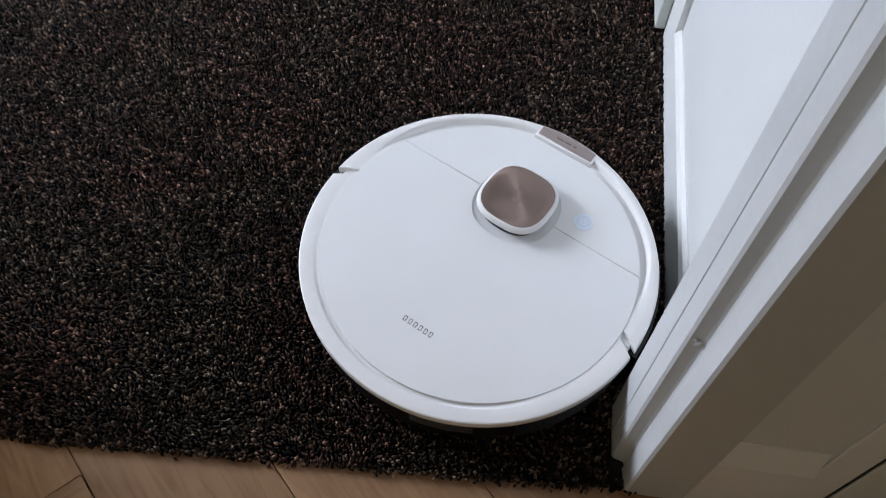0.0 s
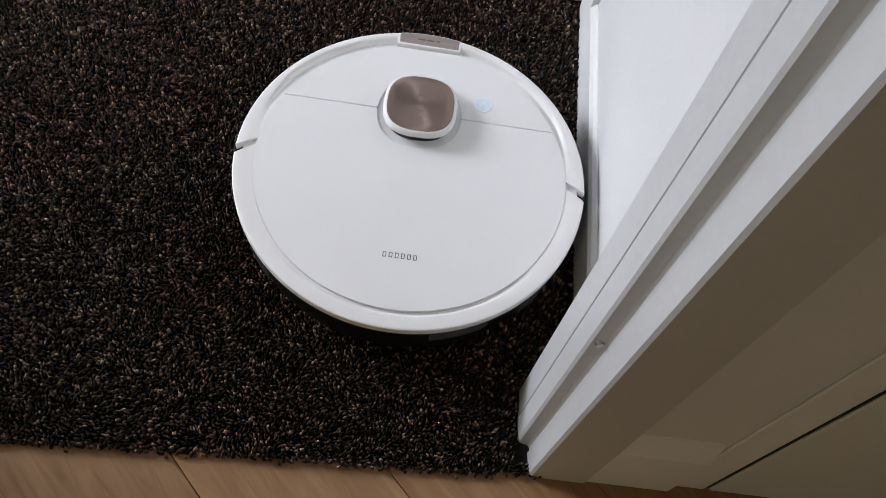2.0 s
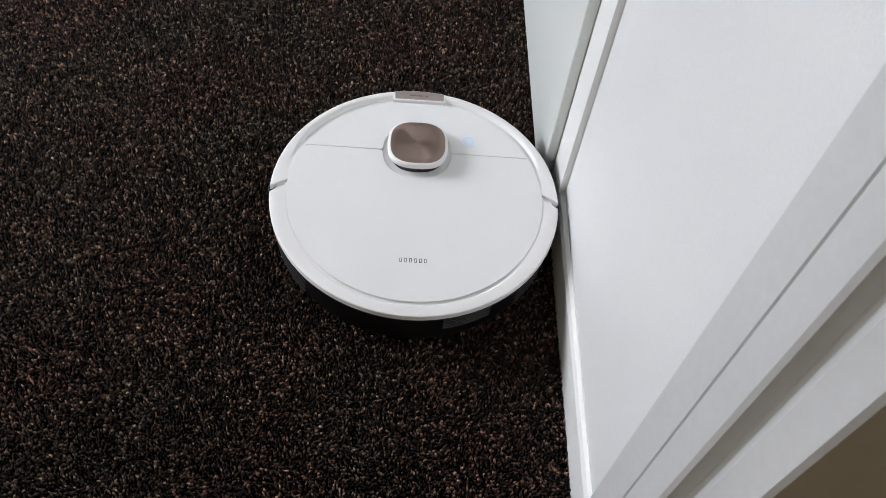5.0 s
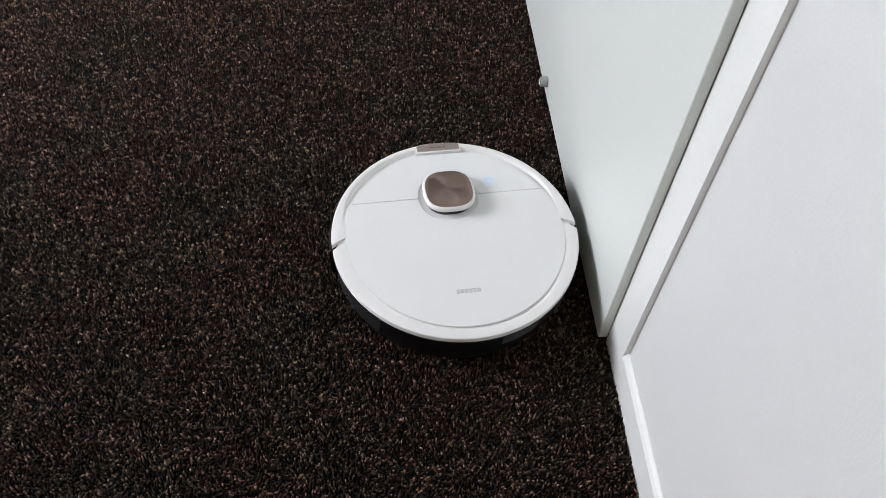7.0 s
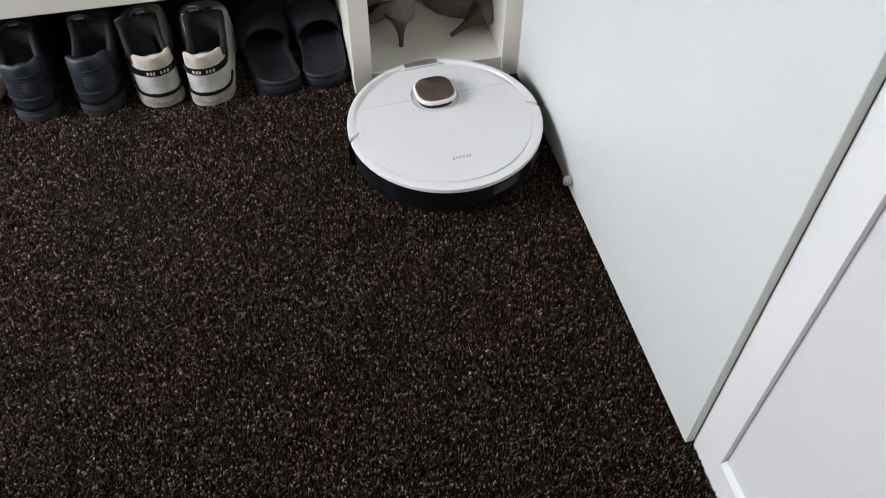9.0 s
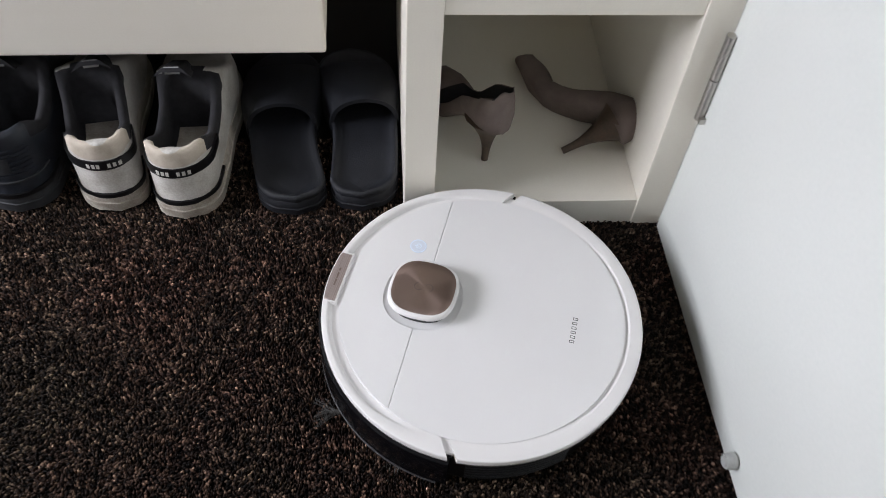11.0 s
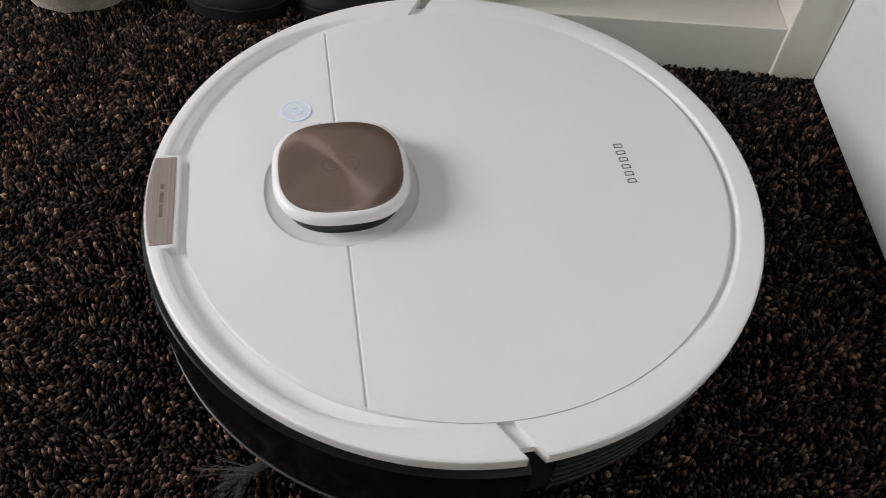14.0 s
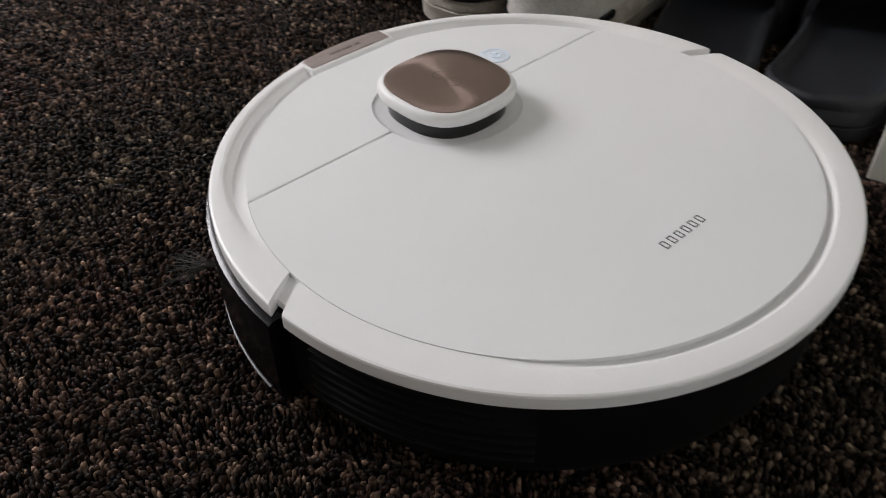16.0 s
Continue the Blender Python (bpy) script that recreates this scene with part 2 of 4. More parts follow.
# ---- mesh helpers ----
def part(name, bm, mat, parent=None, label="", smooth=None):
    """Links a bmesh as one mesh object; smooth: the angle, in degrees, up to which edges are smoothed."""
    me = bpy.data.meshes.new(name)
    if smooth:
        for f in bm.faces:
            f.smooth = True
        for e in bm.edges:
            if len(e.link_faces) == 2 and e.calc_face_angle(0) > radians(smooth):
                e.smooth = False
    if smooth:
        for f in bm.faces:
            if len(f.verts) > 8:
                f.smooth = False
    bm.to_mesh(me)
    bm.free()
    for mm in (mat if isinstance(mat, (list, tuple)) else [mat]):
        me.materials.append(mm)
    ob = new(name, me)
    if parent:
        ob.parent = parent
    if label:
        ob["label"] = label
    return ob


def box(x0, y0, z0, x1, y1, z1, bevel=0.0, bm=None, seg=2):
    out = bm or bmesh.new()
    tmp = bmesh.new()
    bmesh.ops.create_cube(tmp, size=1.0)
    bmesh.ops.transform(tmp, matrix=Matrix.Translation(((x0 + x1) / 2, (y0 + y1) / 2, (z0 + z1) / 2)) @ Matrix.Diagonal((x1 - x0, y1 - y0, z1 - z0, 1)), verts=tmp.verts)
    if bevel:
        bmesh.ops.bevel(tmp, geom=list(tmp.edges), offset=bevel, segments=seg, affect="EDGES", profile=0.5)
    me = bpy.data.meshes.new("tmp")
    tmp.to_mesh(me)
    tmp.free()
    out.from_mesh(me)
    bpy.data.meshes.remove(me)
    return out


def prism(outline, z0, z1, bevel=0.0, bm=None, seg=2):
    """A plan outline (counter-clockwise) pulled up from z0 to z1."""
    b = bm or bmesh.new()
    lo = [b.verts.new((x, y, z0)) for x, y in outline]
    hi = [b.verts.new((x, y, z1)) for x, y in outline]
    k = len(outline)
    b.faces.new(list(reversed(lo)))
    top = b.faces.new(hi)
    for i in range(k):
        b.faces.new((lo[i], lo[(i + 1) % k], hi[(i + 1) % k], hi[i]))
    if bevel:
        bmesh.ops.bevel(b, geom=list(top.edges), offset=bevel, segments=seg, affect="EDGES", profile=0.5)
    return b


def loft(rings, closed=True, caps=(False, False), bm=None):
    """Quads between rings of points of equal number."""
    b = bm or bmesh.new()
    vs = [[b.verts.new(p) for p in r] for r in rings]
    n = len(rings[0])
    for a, c in zip(vs, vs[1:]):
        for i in range(n if closed else n - 1):
            j = (i + 1) % n
            try:
                b.faces.new((a[i], a[j], c[j], c[i]))
            except ValueError:
                pass
    if caps[0]:
        b.faces.new(list(reversed(vs[0])))
    if caps[1]:
        b.faces.new(vs[-1])
    return b


def tidy(b, dist=1e-5):
    bmesh.ops.remove_doubles(b, verts=b.verts, dist=dist)
    bmesh.ops.recalc_face_normals(b, faces=b.faces)
    return b


def empty_thing(name, label, category, group="", m=None):
    e = new(name)
    e.empty_display_size = 0.05
    tagged(e, label, category, group)
    if m is not None:
        e.matrix_basis = m
    return e


# ---- structure ----
def setting(name, bm, mat, label, smooth=None):
    ob = part(name, bm, mat, None, "", smooth)
    tagged(ob, label, kind="structure")
    return ob


WALL_X = 0.0205
HALL_Y = -0.596
FLOOR_Z = -0.007

# the room's right wall, from the near door frame to the closet door's frame and on behind it
setting("wall_east", box(WALL_X, -0.5235, FLOOR_Z, 0.13, -0.058, 2.5), WALL, "smooth white painted wall of the carpeted room")
setting("wall_east_behind_door", box(0.05, -0.058, FLOOR_Z, 0.13, 1.42, 2.5), WALL, "white painted wall behind the closed closet door")
setting("wall_north", box(-2.7, 1.42, FLOOR_Z, 0.13, 1.54, 2.5), WALL, "white painted wall behind the shoe cabinets")


def wall_with_window():
    b = bmesh.new()
    for y0, z0, y1, z1 in ((-0.7, FLOOR_Z, -0.08, 2.5), (1.12, FLOOR_Z, 1.42, 2.5), (-0.08, FLOOR_Z, 1.12, 0.70), (-0.08, 1.80, 1.12, 2.5)):
        box(-2.82, y0, z0, -2.70, y1, z1, bm=b)
    return b


setting("wall_west", wall_with_window(), DULL, "unseen wall with a window opening, darkened to cut bounce light")
setting("wall_south", box(-2.8, HALL_Y - 0.007, FLOOR_Z, -0.82, HALL_Y + 0.10, 2.5), DULL, "unseen wall beside the doorway, darkened to cut bounce light")
setting("wall_south_lintel", box(-0.82, HALL_Y - 0.007, 2.08, -0.0391, HALL_Y + 0.10, 2.5), WALL, "white painted wall above the doorway")
setting("ceiling", box(-2.82, -2.3, 2.5, 1.4, 1.54, 2.62), CEIL, "plain unseen ceiling, greyed to cut bounce light")
setting("hall_wall_east", box(0.0272, HALL_Y - 0.003, FLOOR_Z, 1.4, HALL_Y + 0.10, 2.5), WALL, "white painted hall wall in the shade")
setting("hall_wall_west", box(-1.5, -2.3, FLOOR_Z, -1.4, HALL_Y - 0.007, 2.5), CREAM, "unseen hall wall, cream to bounce warm light")
setting("hall_wall_end", box(1.28, -2.3, FLOOR_Z, 1.4, HALL_Y - 0.003, 2.5), CREAM, "unseen hall wall, cream to bounce warm light")
setting("hall_wall_south", box(-1.5, -2.42, FLOOR_Z, 1.4, -2.3, 2.5), CREAM, "unseen hall wall, cream to bounce warm light")

win = setting("window_1", bmesh.new(), PAINT, "white window that lights the carpeted room")
wb = bmesh.new()
for y0, z0, y1, z1 in ((-0.08, 0.70, -0.03, 1.80), (1.07, 0.70, 1.12, 1.80), (-0.03, 0.70, 1.07, 0.75), (-0.03, 1.75, 1.07, 1.80)):
    box(-2.79, y0, z0, -2.73, y1, z1, 0.004, bm=wb)
part("window_frame", wb, PAINT, win)
part("window_sill", box(-2.70, -0.11, 0.665, -2.60, 1.15, 0.695, 0.004), PAINT, win)
pane = part("pane", box(-2.765, -0.03, 0.75, -2.757, 1.07, 1.75), GLASS, win)
pane.visible_shadow = False


def skirting_bm(y0, y1, face, back, h):
    """A skirting board with a small bevelled head, run along y."""
    prof = [(back, FLOOR_Z), (face, FLOOR_Z), (face, h - 0.008), (face + 0.003, h - 0.003), (face + 0.007, h), (back, h)]
    return tidy(loft([[(x, y0, z) for x, z in prof], [(x, y1, z) for x, z in prof]], True, (True, True)))


setting("baseboard", skirting_bm(-0.5235, -0.0585, 0.012, WALL_X, 0.060), PAINT, "low white painted baseboard along the carpet")


# near door frame: reveal, rebate and stop in one moulded profile
def frame_profile():
    pts = [(-0.0398, -0.5540), (-0.0382, -0.5550), (-0.0398, -0.5560), (-0.0390, -0.5760), (-0.0372, -0.5785), (-0.0292, -0.5805), (-0.0272, -0.5825), (-0.0272, -0.5860), (-0.0290, -0.5880), (-0.0286, -0.5900),
           (-0.0268, -0.6080), (-0.0242, -0.6100), (0.0270, -0.6100), (0.0270, -0.5250), (-0.0375, -0.5250), (-0.0398, -0.5275)]
    return tidy(prism(list(reversed(pts)), FLOOR_Z, 2.08))


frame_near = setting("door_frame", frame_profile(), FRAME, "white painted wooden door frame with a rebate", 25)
screw = bmesh.new()
bmesh.ops.create_cone(screw, cap_ends=True, segments=14, radius1=0.0035, radius2=0.003, depth=0.003, matrix=pose(-0.0325, -0.5806, 0.262, 90, 0, 12))
part("screw_head", screw, STEEL, frame_near, "small painted screw head", 30)
setting("door_frame_west", box(-0.86, HALL_Y - 0.01, FLOOR_Z, -0.80, HALL_Y + 0.11, 2.08, 0.003), PAINT, "white painted wooden door frame")
hb = bmesh.new()
prof = [(HALL_Y, FLOOR_Z), (HALL_Y - 0.012, FLOOR_Z), (HALL_Y - 0.012, 0.098), (HALL_Y - 0.010, 0.106), (HALL_Y - 0.004, 0.134), (HALL_Y, 0.136)]
tidy(loft([[(0.0272, y, z) for y, z in prof], [(0.108, y, z) for y, z in prof]], True, (True, True), hb))
setting("hall_baseboard", hb, PAINT, "short white baseboard block in the hall")
setting("hall_door_frame", box(0.112, HALL_Y - 0.006, FLOOR_Z, 0.1435, HALL_Y - 0.0032, 2.1, 0.001), PAINT, "flat white hall door frame")
hall_door = empty_thing("hall_door", "closed white flush hall door in the shade", "door")
part("leaf", box(0.1450, HALL_Y - 0.009, 0.004, 0.93, HALL_Y - 0.0034, 2.05, 0.0008), LEAF, hall_door)
# Black strip set into the door gap to draw its shadow line.
part("gap_shade", box(0.1437, HALL_Y - 0.0070, 0.004, 0.1448, HALL_Y - 0.0036, 2.05), BLACK, hall_door, "black strip drawn as the shadow line of the gap")

# closet door: a rebated leaf that stands proud of its frame
setting("closet_door_frame", tidy(prism([(0.0125, -0.058), (0.049, -0.058), (0.049, 0.84), (0.020, 0.84), (0.020, -0.001), (0.0125, -0.001)], FLOOR_Z, 2.1, 0.0015)), PAINT, "white painted frame of the closed closet door")
setting("closet_door_frame_north", box(0.0002, 0.8435, FLOOR_Z, 0.049, 1.42, 2.1, 0.001), PAINT, "white painted frame beside the hinges of the closet door")
closet = empty_thing("closet_door", "closed white rebated closet door above the carpet", "door", m=pose(-0.001, 0, 0, 0, 0, 0.42))
part("leaf", box(0.0, 0.0, 0.004, 0.0140, 0.842, 2.04, 0.0018), LEAF, closet)
hinge = part("hinge_plate", box(-0.0075, 0.826, 0.205, -0.0005, 0.8335, 0.212), STEEL, closet, "slim grey steel hinge")
hb = bmesh.new()
for z0, z1 in ((0.205, 0.262), (0.2635, 0.32)):
    bmesh.ops.create_cone(hb, cap_ends=True, segments=16, radius1=0.0052, radius2=0.0052, depth=z1 - z0, matrix=Matrix.Translation((-0.0045, 0.836, (z0 + z1) / 2)))
part("hinge_barrel", hb, STEEL, closet, "slim grey steel hinge barrel", 30)
st = bmesh.new()
bmesh.ops.create_cone(st, cap_ends=True, segments=18, radius1=0.010, radius2=0.008, depth=0.014, matrix=pose(-0.0075, 0.506, 0.030, 0, -90, 0))
bmesh.ops.bevel(st, geom=[e for e in st.edges if len(e.link_faces) == 2 and e.calc_face_angle(0) > 1], offset=0.002, segments=2, affect="EDGES")
part("door_stop", st, RUBBER, closet, "small grey rubber door buffer", 40)

# ---- carpet ----
setting("floor", box(-2.82, -2.42, -0.06, 1.4, 1.54, FLOOR_Z - 0.004), BACKING, "sub-floor under laminate and carpet")
CARPET_EDGE = ((-2.7, -0.74), (-0.52, -0.639), (-0.32, -0.627), (-0.112, -0.617), (-0.014, -0.610), (0.02, -0.608))
cb = bmesh.new()
prism([(-2.7, -0.60), (-0.52, -0.631), (-0.319, -0.620), (-0.112, -0.612), (-0.0175, -0.606), (-0.0225, -0.58), (-0.0395, -0.577), (-0.0395, -0.5235), (0.0118, -0.5235), (0.0118, 0.0), (0.0118, 1.42), (-2.7, 1.42)], FLOOR_Z - 0.0038, -0.0068, bm=cb)
tidy(cb)
carpet = setting("carpet", cb, BACKING, "dark brown and grey flecked loop-pile carpet")


def pile(x0, x1, y0, y1, pitch):
    """Loop pile: one small leaning knob for every loop, joined into one mesh."""
    rng = np.random.default_rng(7)
    nx, ny = int((x1 - x0) / pitch), int((y1 - y0) / pitch)
    gx, gy = np.meshgrid(np.arange(nx), np.arange(ny), indexing="ij")
    px = x0 + (gx + 0.5 * (gy % 2)) * pitch + rng.normal(0, 0.22 * pitch, gx.shape)
    py = y0 + gy * pitch + rng.normal(0, 0.22 * pitch, gx.shape)
    px, py = px.ravel(), py.ravel()
    edge = np.interp(px, [a for a, _ in CARPET_EDGE], [b for _, b in CARPET_EDGE]) + rng.normal(0, 0.0016, px.shape)
    keep = (py > edge) & (px < 0.0115) & ~((px > -0.0405) & (py < -0.5225) & (py > -0.600)) & ~((px > -0.014) & (py < -0.59))
    px, py = px[keep], py[keep]
    n = len(px)
    size = pitch * rng.uniform(0.46, 0.66, n)
    asp = rng.uniform(1.1, 1.6, n)
    ang = 0.5 + 0.9 * np.sin(px * 61 + 2.0 * np.sin(py * 47)) + 0.8 * np.sin(py * 83 - px * 29) + rng.normal(0, 0.35, n)
    top = rng.uniform(-0.0020, 0.0022, n) + 0.0008 * np.sin(px * 37 + 3 * np.sin(py * 11))
    lx, ly = rng.normal(0, 0.0009, n), rng.normal(0.0003, 0.0009, n)
    k = 4
    th = np.arange(k) * 2 * math.pi / k
    rings = ((0.70, -0.0065, 0.0), (0.92, -0.0014, 0.6))
    verts = np.empty((n, 2 * k + 1, 3), np.float32)
    for r, (w, dz, s) in enumerate(rings):
        cx, cy = np.cos(th)[None] * (size * w * asp)[:, None], np.sin(th)[None] * (size * w / asp)[:, None]
        ca, sa = np.cos(ang)[:, None], np.sin(ang)[:, None]
        verts[:, r * k:(r + 1) * k, 0] = px[:, None] + ca * cx - sa * cy + (lx * s)[:, None]
        verts[:, r * k:(r + 1) * k, 1] = py[:, None] + sa * cx + ca * cy + (ly * s)[:, None]
        verts[:, r * k:(r + 1) * k, 2] = (top + dz)[:, None] if r else -0.0085
    verts[:, 2 * k, 0], verts[:, 2 * k, 1], verts[:, 2 * k, 2] = px + lx, py + ly, top
    quads, tris = [], []
    for r in range(1):
        for i in range(k):
            quads.append((r * k + i, r * k + (i + 1) % k, (r + 1) * k + (i + 1) % k, (r + 1) * k + i))
    for i in range(k):
        tris.append((k + i, k + (i + 1) % k, 2 * k))
    quads, tris = np.array(quads), np.array(tris)
    base = (np.arange(n) * (2 * k + 1))[:, None, None]
    loops = np.concatenate([(base + quads[None]).reshape(n, -1), (base + tris[None]).reshape(n, -1)], 1)
    sizes = np.tile(np.array([4] * len(quads) + [3] * len(tris)), n)
    starts = np.concatenate([[0], np.cumsum(sizes)[:-1]])
    me = bpy.data.meshes.new("carpet_pile")
    me.vertices.add(verts.shape[0] * verts.shape[1])
    me.vertices.foreach_set("co", verts.ravel())
    me.loops.add(loops.size)
    me.loops.foreach_set("vertex_index", loops.ravel().astype(np.int32))
    me.polygons.add(len(sizes))
    me.polygons.foreach_set("loop_start", starts.astype(np.int32))
    me.polygons.foreach_set("use_smooth", np.ones(len(sizes), bool))
    me.update(calc_edges=True)
    me.materials.append(CARPET)
    return me


pile_ob = new("carpet_pile", pile(-1.20, 0.013, -0.66, 1.02, 0.0030))
pile_ob.parent = carpet
tagged(pile_ob, "dark brown, grey and beige flecked carpet loops", kind="stuff")

# ---- hall laminate: herringbone planks ----
W = 0.1485
U, V = Vector((1, 1)) / math.sqrt(2), Vector((1, -1)) / math.sqrt(2)
LEN = 4 * W


def plank_mesh():
    b = box(0.0007, 0.0007, -0.0035, LEN - 0.0007, W - 0.0007, 0.0, 0)
    top = max(b.faces, key=lambda f: f.calc_center_median().z)
    bmesh.ops.bevel(b, geom=list(top.edges), offset=0.0006, segments=1, affect="EDGES")
    me = bpy.data.meshes.new("plank")
    b.to_mesh(me)
    b.free()
    me.materials.append(WOOD)
    return me


hall_floor = setting("hall_floor", box(-1.4, -2.3, FLOOR_Z - 0.0038, 1.28, HALL_Y, FLOOR_Z - 0.0036), BACKING, "oak laminate floor laid in herringbone")
PLANK = plank_mesh()
for row in range(3):
    for k in range(-8, 10):
        j = Vector((-0.533 + 0.209 * k, -0.664 - row * LEN * math.sqrt(2)))
        for corner, turn, along, across in ((j + V * W - V * LEN, -45, V, U), (j + V * W - U * LEN, 45, U, -V)):
            mid = corner + along * (LEN / 2) + across * (W / 2)
            if not (-1.12 < mid.x < 1.02 and -2.05 < mid.y) or (mid.x > 0.45 and mid.y > -0.86):
                continue
            o = new("plank", PLANK)
            o.parent = hall_floor
            o.matrix_basis = pose(*corner, FLOOR_Z, 0, 0, turn)


# ---- robot vacuum ----
def ring_arc(profile, a0, a1, n, square=1.0):
    """A profile of (radius, z) swept round the z axis from a0 to a1 degrees."""
    rings = []
    for i in range(n + 1):
        a = radians(a0 + (a1 - a0) * i / n)
        rings.append([(r * math.cos(a), r * math.sin(a), z) for r, z in profile])
    return rings


def squircle(half, n, e, cx=0.0, cy=0.0, turn=0.0):
    pts = []
    for i in range(n):
        a = 2 * math.pi * i / n
        c, s = math.cos(a), math.sin(a)
        r = half / (abs(c) ** e + abs(s) ** e) ** (1 / e)
        t = a + radians(turn)
        pts.append((cx + r * math.cos(t), cy + r * math.sin(t)))
    return pts


ZL = 0.0770
TY = 0.0675


def lid_outline(y_from, y_to, radius, n=96):
    """The part of the lid's disc between two lines across it."""
    a_lo = math.asin(max(-1, y_from / radius))
    a_hi = math.asin(min(1, y_to / radius))
    right = [(radius * math.cos(a_lo + (a_hi - a_lo) * i / n), radius * math.sin(a_lo + (a_hi - a_lo) * i / n)) for i in range(n + 1)]
    left = [(-x, y) for x, y in reversed(right)]
    out = []
    for p in right + left:
        if not out or (Vector(p) - Vector(out[-1])).length > 1e-4:
            out.append(p)
    if (Vector(out[0]) - Vector(out[-1])).length < 1e-4:
        out.pop()
    return out


def robot_vacuum():
    bot = empty_thing("robot_vacuum", "round white robot vacuum with bronze sensor tower, moving over the carpet", "robot vacuum")
    # black body and front bumper
    prof = [(0.118, 0.004), (0.150, 0.0045), (0.1670, 0.012), (0.1700, 0.022), (0.1708, 0.064), (0.160, 0.0672), (0.10, 0.0672)]
    b = loft([[(r * math.cos(2 * math.pi * i / 96), r * math.sin(2 * math.pi * i / 96), z) for i in range(96)] for r, z in prof], True, (True, True))
    body = part("body", tidy(b), BLACK, bot, "black plastic lower body", 35)
    prof = [(0.1660, 0.0672), (0.1778, 0.0672), (0.1799, 0.0662), (0.1805, 0.0640), (0.1805, 0.0235), (0.1799, 0.0222), (0.1805, 0.0212), (0.1803, 0.0165), (0.1782, 0.0135), (0.166, 0.012), (0.1655, 0.03)]
    b = loft(ring_arc(prof, -1.5, 181.5, 90), True, (True, True))
    bumper = part("bumper", tidy(b), GLOSS, bot, "glossy black front bumper", 35)
    prof = [(0.1788, 0.0128), (0.1800, 0.0130), (0.1807, 0.0138), (0.1807, 0.0146), (0.1798, 0.0150)]
    part("lower_lip", tidy(loft(ring_arc(prof, 2, 178, 80), True, (True, True))), LIP, bumper, "thin shiny dark lip", 40)
    for a, w, z in ((68, 0.014, 0.042), (106, 0.014, 0.042)):
        s = bmesh.new()
        x, y = 0.1807 * math.cos(radians(a)), 0.1807 * math.sin(radians(a))
        box(-w / 2, -0.0016, -0.006, w / 2, 0.0006, 0.006, 0.0008, bm=s)
        bmesh.ops.transform(s, matrix=pose(x, y, z, 0, 0, a - 90), verts=s.verts)
        part("sensor_window", s, SMOKE, bumper, "small dark sensor window")
    # vents and a rating label round the back
    for a0, a1 in ((187, 224), (316, 353)):
        for k in range(6):
            z = 0.024 + k * 0.0062
            prof = [(0.1700, z), (0.1728, z + 0.0008), (0.1728, z + 0.0026), (0.1700, z + 0.0034)]
            part("vent_slat", tidy(loft(ring_arc(prof, a0, a1, 14), True, (True, True))), BLACK, body, "", 40)
    for k in range(6):
        z = 0.036 + k * 0.0036
        prof = [(0.1700, z), (0.1713, z + 0.0002), (0.1713, z + 0.0011), (0.1700, z + 0.0013)]
        part("label_line", tidy(loft(ring_arc(prof, 283, 303 - 2.5 * (k % 2), 12), True, (True, True))), DIMPRINT, body, "faint grey label print")
    # white rim: a front part over the bumper, a rear part over the body, a slanted slot between them
    def channel(deg):
        """Depth of the channel between rim and lid: deep at the front, none at the slots, shallow at the back."""
        d = abs((deg - 90 + 180) % 360 - 180)
        if d < 90:
            k = min(1, max(0, (85 - d) / 32))
            return 0.0052 * k * k * (3 - 2 * k)
        k = min(1, max(0, (d - 122) / 36))
        return 0.0026 * k * k * (3 - 2 * k)

    def rim_part(name, a0, a1, slant0, slant1, label):
        rings = []
        n = 150
        for i in range(n + 1):
            d = channel(a0 + (a1 - a0) * i / n)
            w = d / 0.0052
            fr = 1.0 if a0 < 90 else 0.0
            prof = [(0.1574, 0.0766 - d), (0.1586, 0.0766 - d), (0.1592 + 0.0046 * w * fr, 0.0766 - d), (0.1602 + 0.0054 * w * fr, 0.0767 - d * 0.93), (0.1622 + 0.0060 * w * fr, 0.0768 - d * 0.18), (0.1632 + 0.0064 * w * fr, 0.0769 - d * 0.02), (0.1700 + 0.0014 * w * fr, 0.0772), (0.1754, 0.0768), (0.1764, 0.0763), (0.1768, 0.0753),
                    (0.1768, 0.0690), (0.1763, 0.0682), (0.1752, 0.0678), (0.1574, 0.0678)]
            ring = []
            for r, z in prof:
                inward = (0.1768 - r) / 0.022
                lo, hi = a0 + slant0 * inward, a1 + slant1 * inward
                a = radians(lo + (hi - lo) * i / n)
                ring.append((r * math.cos(a), r * math.sin(a), z))
            rings.append(ring)
        return part(name, tidy(loft(rings, True, (True, True))), RIM, bot, label, 16)

    rim_part("front_rim", -0.8, 180.8, 4.6, -4.6, "white plastic front rim")
    rim_part("rear_rim", 184.0, 356.0, -4.6, 4.6, "white plastic rear rim")
    for side in (1, -1):
        rings = []
        for k in range(7):
            ring = []
            for r, z in ((0.1560, 0.0690), (0.1700, 0.0690), (0.1706, 0.0700), (0.1696, 0.0728), (0.1560, 0.0738)):
                inward = (0.1768 - r) / 0.022
                a = radians(90 + side * (90.4 - 4.6 * inward + 4.0 * k / 6))
                ring.append((r * math.cos(a), r * math.sin(a), z))
            rings.append(ring)
        part("slot_floor", tidy(loft(rings, True, (True, True))), RIM, bot, "white floor of the rim slot", 30)
